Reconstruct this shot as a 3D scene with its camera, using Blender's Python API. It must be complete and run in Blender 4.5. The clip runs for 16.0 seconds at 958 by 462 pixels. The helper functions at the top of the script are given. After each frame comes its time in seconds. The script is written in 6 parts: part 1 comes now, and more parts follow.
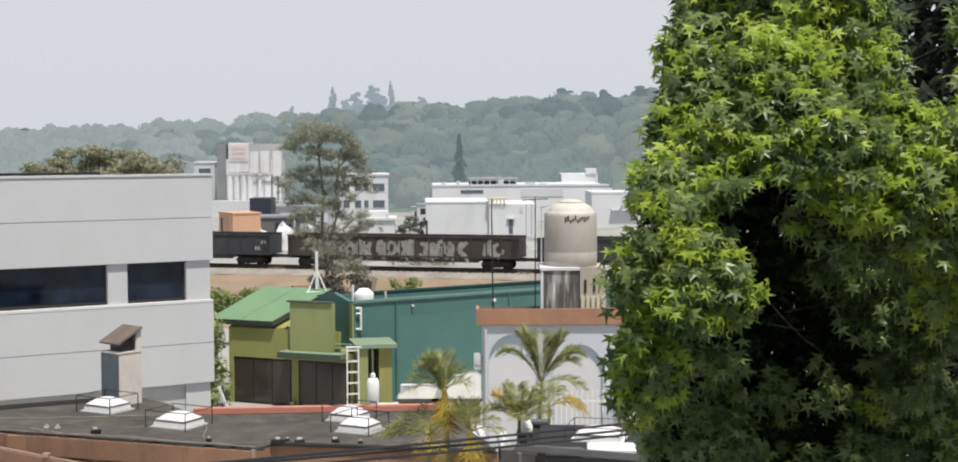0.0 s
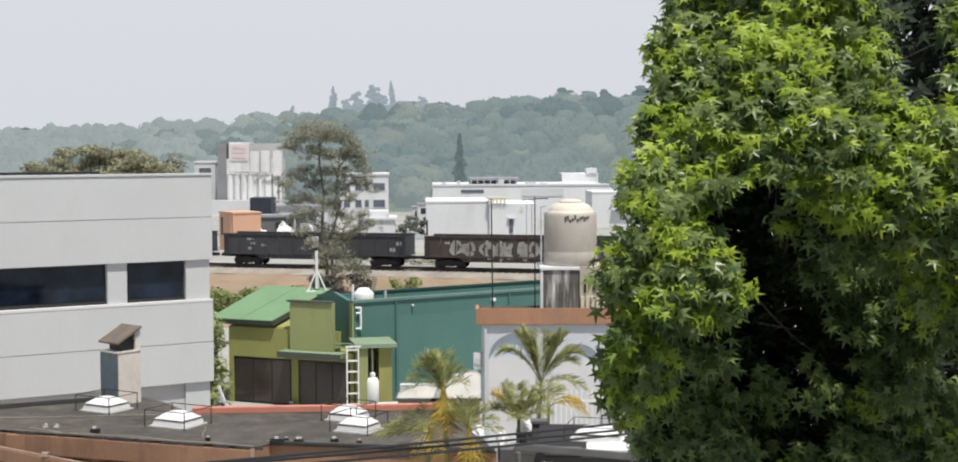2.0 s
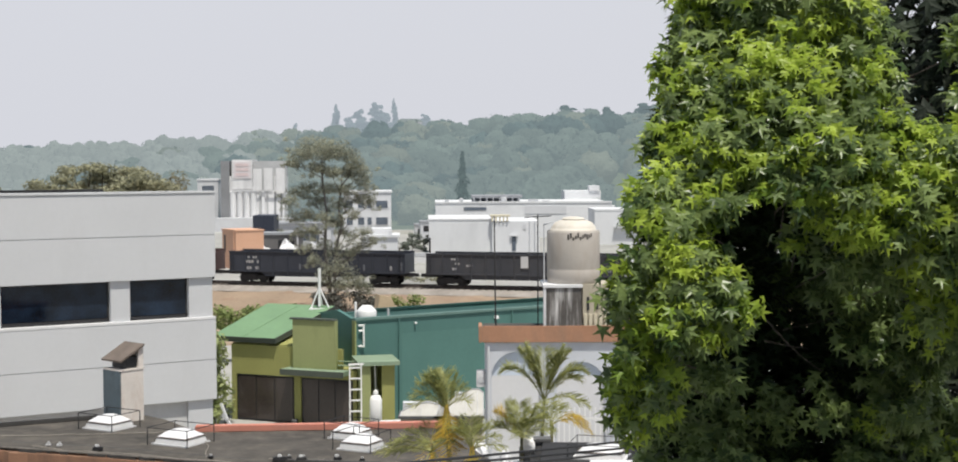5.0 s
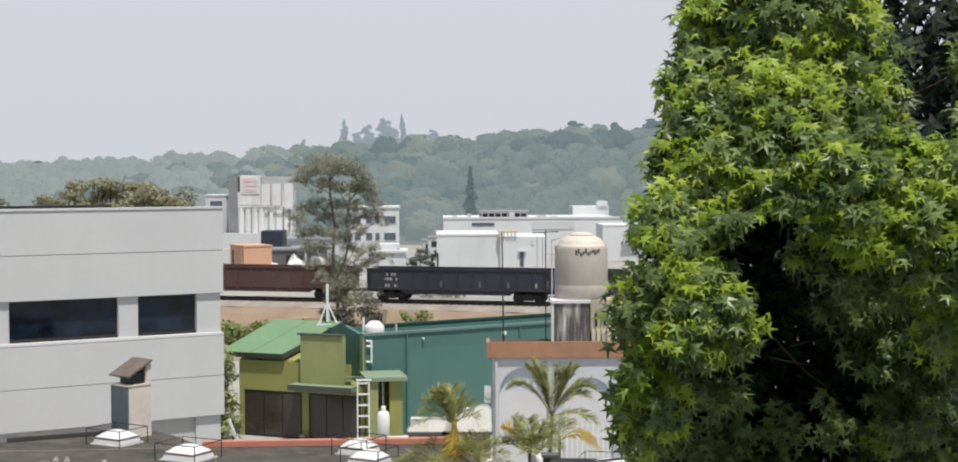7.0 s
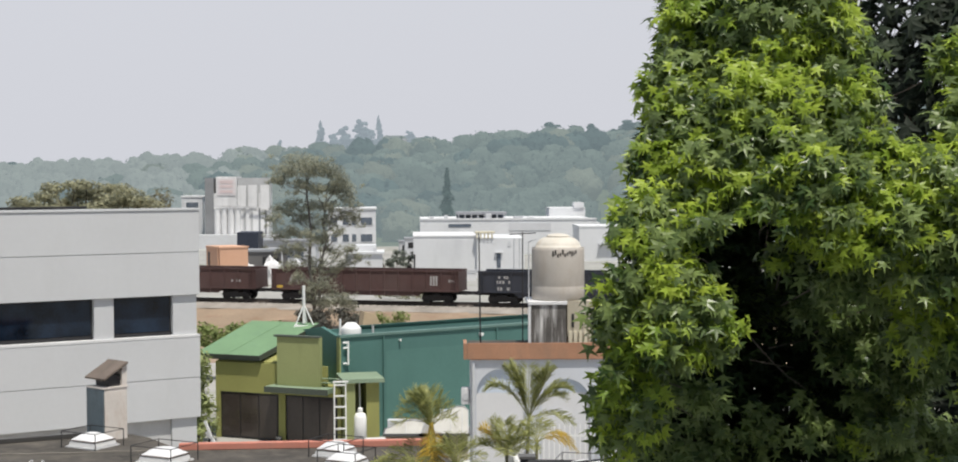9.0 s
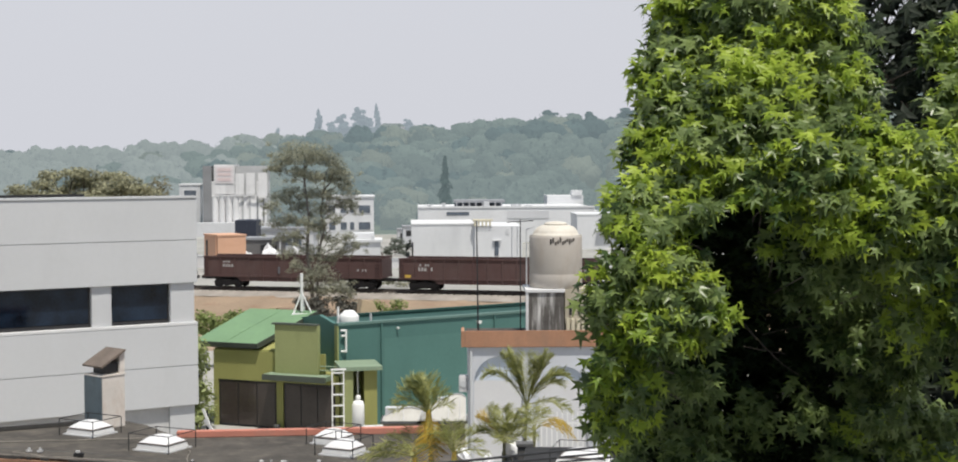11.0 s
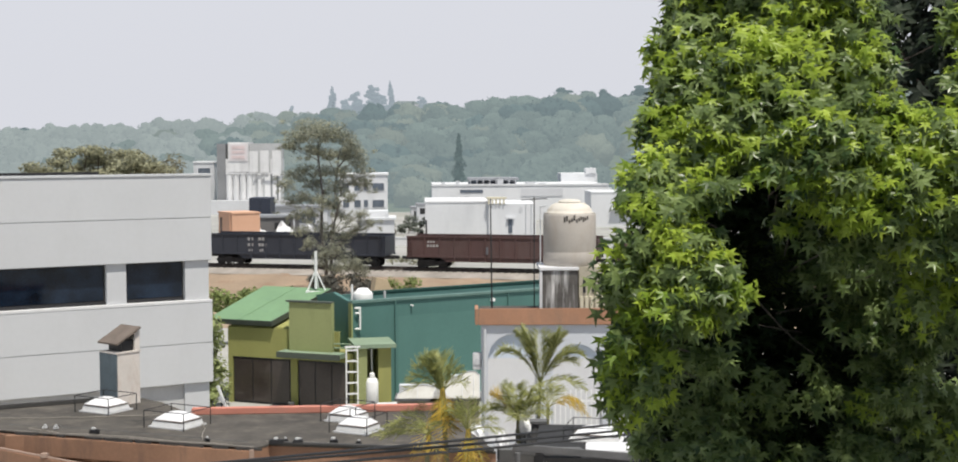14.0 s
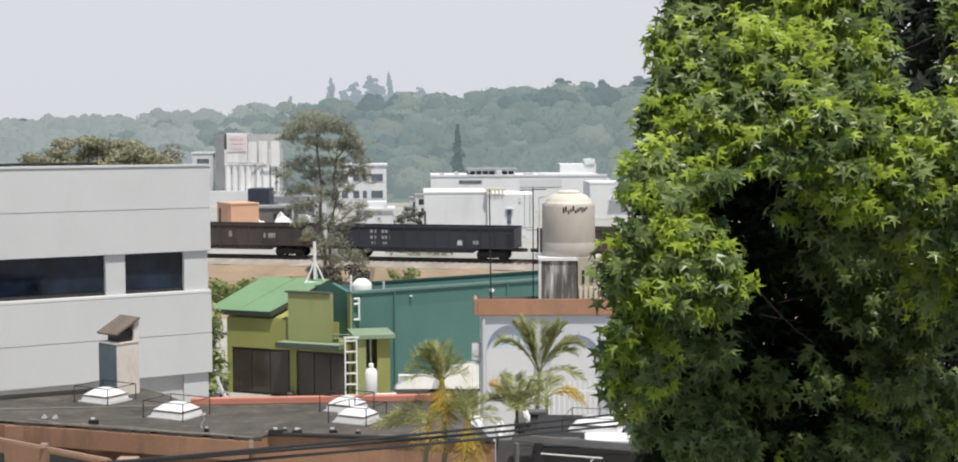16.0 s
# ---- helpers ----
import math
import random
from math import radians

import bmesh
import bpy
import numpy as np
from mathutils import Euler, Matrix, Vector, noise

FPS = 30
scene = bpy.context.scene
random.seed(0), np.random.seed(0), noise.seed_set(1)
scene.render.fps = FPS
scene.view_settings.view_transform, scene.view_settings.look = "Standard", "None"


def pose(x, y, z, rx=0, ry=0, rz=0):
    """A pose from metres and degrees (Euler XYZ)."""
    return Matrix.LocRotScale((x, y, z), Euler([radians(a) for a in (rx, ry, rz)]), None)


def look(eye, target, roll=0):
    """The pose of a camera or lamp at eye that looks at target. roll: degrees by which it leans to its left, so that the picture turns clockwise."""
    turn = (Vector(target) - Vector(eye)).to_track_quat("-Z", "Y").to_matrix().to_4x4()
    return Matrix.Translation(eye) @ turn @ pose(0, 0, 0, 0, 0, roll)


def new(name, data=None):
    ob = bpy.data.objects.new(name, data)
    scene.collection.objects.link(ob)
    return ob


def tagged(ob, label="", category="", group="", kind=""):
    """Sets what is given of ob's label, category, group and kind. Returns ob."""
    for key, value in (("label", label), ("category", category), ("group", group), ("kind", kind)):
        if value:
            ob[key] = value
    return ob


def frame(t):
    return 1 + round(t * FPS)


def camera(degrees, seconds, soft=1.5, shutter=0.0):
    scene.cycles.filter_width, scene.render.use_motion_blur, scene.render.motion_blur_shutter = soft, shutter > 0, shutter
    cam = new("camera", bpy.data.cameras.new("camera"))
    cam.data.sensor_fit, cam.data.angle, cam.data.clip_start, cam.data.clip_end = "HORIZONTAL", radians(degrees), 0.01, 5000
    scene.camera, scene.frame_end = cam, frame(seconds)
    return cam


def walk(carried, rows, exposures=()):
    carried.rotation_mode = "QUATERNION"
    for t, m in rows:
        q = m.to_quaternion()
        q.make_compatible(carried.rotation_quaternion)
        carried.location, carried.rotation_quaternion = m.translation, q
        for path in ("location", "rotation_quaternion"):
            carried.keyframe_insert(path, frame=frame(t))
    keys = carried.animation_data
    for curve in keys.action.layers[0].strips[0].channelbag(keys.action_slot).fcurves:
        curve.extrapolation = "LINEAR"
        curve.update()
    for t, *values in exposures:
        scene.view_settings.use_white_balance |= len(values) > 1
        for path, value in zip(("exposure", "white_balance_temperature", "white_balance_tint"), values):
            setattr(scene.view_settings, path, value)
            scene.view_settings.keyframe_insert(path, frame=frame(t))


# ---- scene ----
cam = camera(36.0, 16.0, soft=1.9)
PATH = [
    (0, -0.0000, 0.0000, 12.5000, -0.000, -3.366, 0.200),
    (0.5, 0.0087, 0.0000, 12.5036, -0.170, -3.590, 0.198),
    (1, 0.0198, 0.0000, 12.5135, -0.185, -3.625, 0.186),
    (1.5, 0.0248, 0.0000, 12.5049, -0.069, -3.384, 0.181),
    (2, 0.0311, 0.0000, 12.4962, 0.023, -3.380, 0.183),
    (2.5, 0.0360, 0.0000, 12.4938, 0.107, -3.469, 0.180),
    (3, 0.0285, 0.0000, 12.5001, 0.040, -3.292, 0.184),
    (3.5, 0.0076, 0.0000, 12.5012, -0.264, -3.258, 0.180),
    (4, 0.0125, 0.0000, 12.4951, -0.232, -2.835, 0.183),
    (4.2, 0.0139, 0.0000, 12.4960, -0.004, -2.952, 0.196),
    (6.5, 0.0304, 0.0000, 12.5056, 0.264, -2.047, 0.196),
    (7, 0.0277, 0.0000, 12.5061, 0.436, -2.098, 0.203),
    (7.5, 0.0226, 0.0000, 12.5087, 0.350, -2.175, 0.205),
    (8, 0.0164, 0.0000, 12.5137, 0.064, -1.857, 0.200),
    (8.5, 0.0152, 0.0000, 12.5160, -0.327, -2.263, 0.199),
    (8.7, 0.0166, 0.0000, 12.5152, -0.432, -2.052, 0.201),
    (11, 0.0332, 0.0000, 12.5057, -0.545, -2.519, 0.208),
    (11.5, 0.0442, 0.0000, 12.5082, -0.116, -2.912, 0.210),
    (12, 0.0405, 0.0000, 12.5156, -0.044, -3.323, 0.211),
    (12.5, 0.0206, 0.0000, 12.5114, -0.158, -3.418, 0.210),
    (13, 0.0084, 0.0000, 12.5100, -0.128, -3.642, 0.206),
    (13.5, 0.0156, 0.0000, 12.5108, -0.331, -3.317, 0.209),
    (14, 0.0293, 0.0000, 12.5082, -0.011, -3.382, 0.210),
    (14.5, 0.0292, 0.0000, 12.5007, -0.151, -3.524, 0.213),
    (15, 0.0294, 0.0000, 12.5064, -0.175, -3.676, 0.208),
    (15.5, 0.0270, 0.0000, 12.5076, -0.345, -3.576, 0.205),
    (16, 0.0218, 0.0000, 12.5026, -0.059, -3.743, 0.208),
]
EXPOSURE = [(0.0, 0.0), (1.5, 0.04), (3.0, 0.06), (4.0, 0.05), (6.5, -0.06), (8.5, -0.06), (11.0, -0.06), (12.0, -0.06), (12.5, -0.04), (13.0, 0.02), (13.5, 0.05), (16.0, 0.06)]
walk(cam, [(t, pose(x, y, z, 90 + pitch, roll, yaw)) for t, x, y, z, yaw, pitch, roll in PATH], EXPOSURE)

# ---- light ----
SUN_TO = Vector((0.15, -0.31, 0.93)).normalized()
world = bpy.data.worlds.new("sky")
scene.world = world
world.use_nodes = True
wn, wl = world.node_tree.nodes, world.node_tree.links
wn.clear()
sky = wn.new("ShaderNodeTexSky")
sky.sky_type, sky.sun_disc = "NISHITA", False
sky.sun_elevation = math.asin(SUN_TO.z)
sky.sun_rotation = math.atan2(SUN_TO.x, SUN_TO.y)
sky.dust_density, sky.air_density, sky.ozone_density = 8.0, 1.0, 2.0
haze = wn.new("ShaderNodeMix")
haze.data_type = "RGBA"
haze.inputs[0].default_value = 0.9
# milky haze, brightest over the horizon and bluer overhead
way, part_z, veil = wn.new("ShaderNodeTexCoord"), wn.new("ShaderNodeSeparateXYZ"), wn.new("ShaderNodeValToRGB")
veil.color_ramp.elements[0].position, veil.color_ramp.elements[1].position = 0.12, 0.46
veil.color_ramp.elements[0].color, veil.color_ramp.elements[1].color = (0.738, 0.752, 0.812, 1), (0.27, 0.34, 0.45, 1)
glare = wn.new("ShaderNodeVectorMath")
glare.operation = "SCALE"
glare.inputs["Scale"].default_value = 10.0
bgd, wout = wn.new("ShaderNodeBackground"), wn.new("ShaderNodeOutputWorld")
bgd.inputs[1].default_value = 0.1
wl.new(way.outputs["Generated"], part_z.inputs[0])
wl.new(part_z.outputs[2], veil.inputs[0])
wl.new(veil.outputs[0], glare.inputs[0])
wl.new(glare.outputs[0], haze.inputs[7])
wl.new(sky.outputs[0], haze.inputs[6])
wl.new(haze.outputs[2], bgd.inputs[0])
wl.new(bgd.outputs[0], wout.inputs[0])
sun = new("sun", bpy.data.lights.new("sun", "SUN"))
sun.data.energy, sun.data.angle, sun.data.color = 5.0, radians(2.5), (1.0, 0.95, 0.86)
sun.matrix_world = look(SUN_TO * 60, (0, 0, 0))

# ---- materials ----


def mat(name, color, rough=0.8, metal=0.0, var=0.18, scale=0.8, grain=14.0, stain=None, amount=0.0, streak=1.0, bump=0.15, by_object=0.0, tint=None):
    """A surface with broad tone changes, fine grain, optional stains (streak below 1 draws them out downwards) and relief."""
    m = bpy.data.materials.new(name)
    m.use_nodes = True
    n, l = m.node_tree.nodes, m.node_tree.links
    b = n["Principled BSDF"]
    b.inputs["Roughness"].default_value, b.inputs["Metallic"].default_value = rough, metal
    co = n.new("ShaderNodeTexCoord")
    big, fine = n.new("ShaderNodeTexNoise"), n.new("ShaderNodeTexNoise")
    big.inputs["Scale"].default_value, fine.inputs["Scale"].default_value = scale, scale * grain
    big.inputs["Detail"].default_value = fine.inputs["Detail"].default_value = 4
    l.new(co.outputs["Object"], big.inputs["Vector"])
    l.new(co.outputs["Object"], fine.inputs["Vector"])
    add = n.new("ShaderNodeMath")
    add.operation = "MULTIPLY_ADD"
    add.inputs[1].default_value = 0.45
    l.new(fine.outputs["Fac"], add.inputs[0])
    l.new(big.outputs["Fac"], add.inputs[2])
    ramp = n.new("ShaderNodeValToRGB")
    ramp.color_ramp.elements[0].position, ramp.color_ramp.elements[1].position = 0.42, 1.02
    lo, hi = [c * (1 - var) for c in color], [min(1, c * (1 + var)) for c in color]
    if tint:
        lo = [c * (1 - var) for c in tint]
    ramp.color_ramp.elements[0].color, ramp.color_ramp.elements[1].color = (*lo, 1), (*hi, 1)
    l.new(add.outputs[0], ramp.inputs[0])
    out = ramp.outputs[0]
    if stain:
        mp, sn, sr, mx = n.new("ShaderNodeMapping"), n.new("ShaderNodeTexNoise"), n.new("ShaderNodeMapRange"), n.new("ShaderNodeMix")
        mp.inputs["Scale"].default_value = (1, 1, streak)
        sn.inputs["Scale"].default_value, sn.inputs["Detail"].default_value, sn.inputs["Roughness"].default_value = scale * 2.2, 6, 0.65
        sr.inputs[1].default_value, sr.inputs[2].default_value, sr.inputs[4].default_value = 0.5, 0.72, amount
        mx.data_type = "RGBA"
        mx.inputs[7].default_value = (*stain, 1)
        l.new(co.outputs["Object"], mp.inputs[0])
        l.new(mp.outputs[0], sn.inputs["Vector"])
        l.new(sn.outputs["Fac"], sr.inputs[0])
        l.new(sr.outputs[0], mx.inputs[0])
        l.new(out, mx.inputs[6])
        out = mx.outputs[2]
    if by_object:
        oi, hs, mr = n.new("ShaderNodeObjectInfo"), n.new("ShaderNodeHueSaturation"), n.new("ShaderNodeMapRange")
        mr.inputs[3].default_value, mr.inputs[4].default_value = 1 - by_object, 1 + by_object
        l.new(oi.outputs["Random"], mr.inputs[0])
        l.new(mr.outputs[0], hs.inputs["Value"])
        l.new(out, hs.inputs["Color"])
        out = hs.outputs[0]
    l.new(out, b.inputs["Base Color"])
    if bump:
        bp = n.new("ShaderNodeBump")
        bp.inputs["Strength"].default_value, bp.inputs["Distance"].default_value = bump, 0.02
        l.new(fine.outputs["Fac"], bp.inputs["Height"])
        l.new(bp.outputs[0], b.inputs["Normal"])
    return m


def leaf_mat(name, dark, light, glow=0.35, rough=0.5, patch=1.2, low=0.42, high=0.92):
    """Leaves: colour by leaf and by patch of the crown, some light through the blade."""
    m = bpy.data.materials.new(name)
    m.use_nodes = True
    n, l = m.node_tree.nodes, m.node_tree.links
    b = n["Principled BSDF"]
    b.inputs["Roughness"].default_value = rough
    b.inputs["Specular IOR Level"].default_value = 0.35
    geo, co, nz, ad, rp = n.new("ShaderNodeNewGeometry"), n.new("ShaderNodeTexCoord"), n.new("ShaderNodeTexNoise"), n.new("ShaderNodeMath"), n.new("ShaderNodeValToRGB")
    nz.inputs["Scale"].default_value, nz.inputs["Detail"].default_value = patch, 3
    ad.operation = "MULTIPLY_ADD"
    ad.inputs[1].default_value = 0.5
    l.new(co.outputs["Object"], nz.inputs["Vector"])
    l.new(geo.outputs["Random Per Island"], ad.inputs[0])
    l.new(nz.outputs["Fac"], ad.inputs[2])
    rp.color_ramp.elements[0].position, rp.color_ramp.elements[1].position = low, high
    rp.color_ramp.elements[0].color, rp.color_ramp.elements[1].color = (*dark, 1), (*light, 1)
    l.new(ad.outputs[0], rp.inputs[0])
    l.new(rp.outputs[0], b.inputs["Base Color"])
    tr, mx = n.new("ShaderNodeBsdfTranslucent"), n.new("ShaderNodeMixShader")
    mx.inputs[0].default_value = glow
    l.new(rp.outputs[0], tr.inputs["Color"])
    l.new(b.outputs[0], mx.inputs[1])
    l.new(tr.outputs[0], mx.inputs[2])
    l.new(mx.outputs[0], n["Material Output"].inputs["Surface"])
    return m


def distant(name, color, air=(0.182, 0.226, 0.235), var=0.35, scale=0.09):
    """The far backdrop of woods and ridge: foliage that glows, the haze of the air between painted in."""
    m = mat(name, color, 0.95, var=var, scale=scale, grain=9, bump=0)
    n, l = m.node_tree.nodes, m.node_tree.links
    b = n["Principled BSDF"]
    # emission stands in for haze; nothing here is a lamp
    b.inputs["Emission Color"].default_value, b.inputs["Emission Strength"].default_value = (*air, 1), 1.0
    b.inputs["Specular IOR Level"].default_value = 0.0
    # each crown a little lighter or darker than its neighbours, with leafy relief
    geo, tone, hue = n.new("ShaderNodeNewGeometry"), n.new("ShaderNodeMapRange"), n.new("ShaderNodeHueSaturation")
    tone.inputs[3].default_value, tone.inputs[4].default_value = 0.75, 1.25
    base = b.inputs["Base Color"].links[0].from_socket
    l.new(geo.outputs["Random Per Island"], tone.inputs[0])
    l.new(tone.outputs[0], hue.inputs["Value"])
    l.new(base, hue.inputs["Color"])
    l.new(hue.outputs[0], b.inputs["Base Color"])
    co, leafy, bp = n.new("ShaderNodeTexCoord"), n.new("ShaderNodeTexNoise"), n.new("ShaderNodeBump")
    leafy.inputs["Scale"].default_value, leafy.inputs["Detail"].default_value = 0.9, 5
    bp.inputs["Strength"].default_value, bp.inputs["Distance"].default_value = 0.8, 0.9
    l.new(co.outputs["Object"], leafy.inputs["Vector"])
    l.new(leafy.outputs["Fac"], bp.inputs["Height"])
    l.new(bp.outputs[0], b.inputs["Normal"])
    return m


GREY_PANEL = mat("grey_panel", (0.54, 0.55, 0.565), 0.75, var=0.04, scale=0.35, grain=20, stain=(0.47, 0.475, 0.48), amount=0.3, streak=0.4, bump=0.05)
GREY_RENDER = mat("grey_render", (0.50, 0.50, 0.50), 0.85, var=0.08, scale=0.8, stain=(0.36, 0.36, 0.36), amount=0.3, streak=0.3)
# mottled blue base colour paints reflection patches into the glass
DARK_GLASS = mat("dark_glass", (0.009, 0.017, 0.032), 0.05, var=0.9, scale=1.3, bump=0)
DARK_GLASS.node_tree.nodes["Principled BSDF"].inputs["Specular IOR Level"].default_value = 0.3
BROWN_GLASS = mat("brown_glass", (0.05, 0.04, 0.036), 0.14, var=0.3, scale=0.7, bump=0)
DARK_FRAME = mat("dark_frame", (0.02, 0.02, 0.022), 0.5, var=0.2)
BLACK_STEEL = mat("black_steel", (0.025, 0.025, 0.027), 0.6, 0.3, var=0.3, scale=3)
OLIVE = mat("olive_paint", (0.275, 0.275, 0.09), 0.8, var=0.09, scale=0.6, stain=(0.24, 0.24, 0.08), amount=0.35, streak=0.3)
OLIVE_LIGHT = mat("light_olive_paint", (0.275, 0.30, 0.13), 0.8, var=0.09, scale=0.6, stain=(0.18, 0.21, 0.085), amount=0.4, streak=0.3)
GREEN_ROOF = mat("green_roof_sheet", (0.15, 0.255, 0.135), 0.65, var=0.12, scale=0.5, stain=(0.12, 0.205, 0.125), amount=0.5)
GREEN_TRIM = mat("green_trim", (0.062, 0.075, 0.058), 0.7, var=0.15)
AWNING_GREEN = mat("awning_green", (0.21, 0.275, 0.19), 0.7, var=0.1, stain=(0.12, 0.2, 0.13), amount=0.4)
TEAL = mat("teal_paint", (0.066, 0.158, 0.142), 0.75, var=0.1, scale=0.4, stain=(0.055, 0.132, 0.12), amount=0.5, streak=0.25)
TEAL_DARK = mat("dark_teal_sheet", (0.015, 0.06, 0.05), 0.7, var=0.2, scale=0.5)
WHITE_PAINT = mat("white_paint", (0.64, 0.64, 0.65), 0.7, var=0.05, scale=0.7, stain=(0.55, 0.54, 0.52), amount=0.3, streak=0.3)
SHEETING = mat("worn_white_sheeting", (0.50, 0.49, 0.455), 0.75, var=0.12, scale=1.4, stain=(0.36, 0.34, 0.29), amount=0.5, streak=0.5)
WHITE_STEEL = mat("white_steel", (0.78, 0.78, 0.77), 0.5, var=0.06, scale=2)
PALE_WALL = mat("pale_blue_white_wall", (0.545, 0.565, 0.605), 0.8, var=0.05, scale=0.6, stain=(0.48, 0.50, 0.53), amount=0.35, streak=0.3)
ARCH_SHADE = mat("pale_blue_arch_shade", (0.56, 0.62, 0.70), 0.8, var=0.04, scale=0.6)
CORNICE = mat("terracotta_cornice", (0.36, 0.19, 0.115), 0.85, var=0.15, scale=0.9, stain=(0.22, 0.15, 0.11), amount=0.5, streak=0.3)
ORANGE_WALL = mat("orange_wall", (0.285, 0.158, 0.098), 0.85, var=0.2, scale=0.9, stain=(0.13, 0.088, 0.066), amount=0.75, streak=0.2)
SALMON = mat("salmon_coping", (0.50, 0.20, 0.145), 0.8, var=0.1, scale=1.2, stain=(0.36, 0.2, 0.16), amount=0.4)
TAR_ROOF = mat("tar_roof", (0.061, 0.054, 0.046), 0.92, var=0.55, scale=0.9, grain=9, stain=(0.124, 0.108, 0.089), amount=0.85, bump=0.4)
TANK_PLASTIC = mat("beige_tank_plastic", (0.445, 0.41, 0.37), 0.6, var=0.07, scale=0.9, stain=(0.38, 0.32, 0.26), amount=0.55, streak=0.4)
TANK_TOP = mat("cream_tank_top", (0.58, 0.545, 0.48), 0.6, var=0.08, scale=1.2, stain=(0.45, 0.36, 0.25), amount=0.4)
PEELING = mat("peeling_wall", (0.10, 0.092, 0.085), 0.9, var=0.5, scale=1.5, stain=(0.62, 0.61, 0.60), amount=1.0, streak=0.1, bump=0.3)
BEIGE_BLOCK = mat("beige_block", (0.42, 0.38, 0.30), 0.85, var=0.12, scale=1.2, stain=(0.28, 0.25, 0.2), amount=0.5, streak=0.3)
INK = mat("dark_print", (0.09, 0.082, 0.078), 0.7, var=0.1)
CHIMNEY_LIGHT = mat("chimney_render", (0.66, 0.61, 0.56), 0.85, var=0.1, scale=1.5, stain=(0.46, 0.34, 0.27), amount=0.5, streak=0.4)
CHIMNEY_GREY = mat("grey_blue_chimney_side", (0.11, 0.145, 0.165), 0.6, 0.2, var=0.25, scale=1.6, stain=(0.05, 0.05, 0.05), amount=0.5, streak=0.3)
RUSTY_CAP = mat("rusty_cap", (0.15, 0.12, 0.10), 0.8, 0.2, var=0.3, scale=2)
DOME = mat("milky_dome", (0.68, 0.68, 0.69), 0.35, var=0.04, scale=2)
CURB = mat("white_curb", (0.58, 0.58, 0.58), 0.7, var=0.08, scale=2, stain=(0.45, 0.44, 0.42), amount=0.4)
CABLE = mat("black_cable", (0.018, 0.018, 0.02), 0.6, var=0.2, scale=4)
CONCRETE = mat("silo_concrete", (0.66, 0.66, 0.665), 0.85, var=0.12, scale=0.25, stain=(0.44, 0.44, 0.45), amount=0.6, streak=0.15)
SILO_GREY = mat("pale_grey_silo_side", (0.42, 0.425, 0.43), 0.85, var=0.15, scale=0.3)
SILO_SHADE = mat("shaded_silo_side", (0.22, 0.225, 0.235), 0.85, var=0.2, scale=0.3)
FACTORY_WHITE = mat("factory_white", (0.625, 0.635, 0.65), 0.8, var=0.06, scale=0.15, stain=(0.50, 0.51, 0.53), amount=0.5, streak=0.25, bump=0)
FACTORY_GREY = mat("factory_grey", (0.53, 0.54, 0.56), 0.8, var=0.1, scale=0.15, bump=0)
ROOF_GREY = mat("grey_sheet_roof", (0.26, 0.27, 0.29), 0.7, var=0.2, scale=0.4, bump=0)
ORANGE_BLOCK = mat("orange_block_wall", (0.60, 0.355, 0.24), 0.85, var=0.08, scale=0.4, stain=(0.55, 0.3, 0.18), amount=0.3)
SHED_DARK = mat("dark_shed_sheet", (0.13, 0.125, 0.125), 0.8, var=0.2, scale=0.5)
NAVY = mat("navy_sheet", (0.024, 0.030, 0.048), 0.6, var=0.15, scale=0.3)
WINDOW_DARK = mat("far_window", (0.10, 0.12, 0.15), 0.25, var=0.3, scale=0.8, bump=0)
SIGN_RED = mat("faded_red_print", (0.58, 0.48, 0.48), 0.8, var=0.1)
SIGN_PINK = mat("pale_pink_board", (0.60, 0.56, 0.57), 0.8, var=0.06)
GREY_DARK = mat("dark_grey_render", (0.10, 0.10, 0.10), 0.85, var=0.2, scale=2)
GROUND = mat("town_ground", (0.33, 0.32, 0.30), 0.95, var=0.25, scale=0.06, grain=30, stain=(0.14, 0.17, 0.08), amount=0.8, bump=0.1)
PALE_YARD = mat("pale_yard", (0.31, 0.305, 0.29), 0.95, var=0.2, scale=0.15, stain=(0.19, 0.205, 0.13), amount=0.6)
DRY_GRASS = mat("dry_grass_earth", (0.275, 0.205, 0.145), 0.95, var=0.25, scale=0.22, grain=24, stain=(0.215, 0.135, 0.09), amount=0.8, bump=0.6)
BALLAST = mat("ballast", (0.27, 0.245, 0.22), 0.95, var=0.3, scale=0.7, grain=14, bump=0.8)
RAIL = mat("rail_steel", (0.09, 0.075, 0.068), 0.5, 0.6, var=0.3, scale=1)
SLEEPER = mat("sleeper_wood", (0.085, 0.072, 0.06), 0.9, var=0.3, scale=2)
BARK = mat("bark", (0.065, 0.052, 0.042), 0.95, var=0.35, scale=3, bump=0.7)
PALE_BARK = mat("grey_bark", (0.145, 0.135, 0.125), 0.95, var=0.3, scale=2, bump=0.5)
GUM_LEAF = leaf_mat("sweetgum_leaf", (0.050, 0.090, 0.026), (0.235, 0.305, 0.105), 0.38, 0.34, 2.4, 0.45, 1.0)
GUM_YOUNG = leaf_mat("young_sweetgum_leaf", (0.175, 0.272, 0.032), (0.43, 0.54, 0.07), 0.45, 0.42, 2.4, 0.40, 0.98)
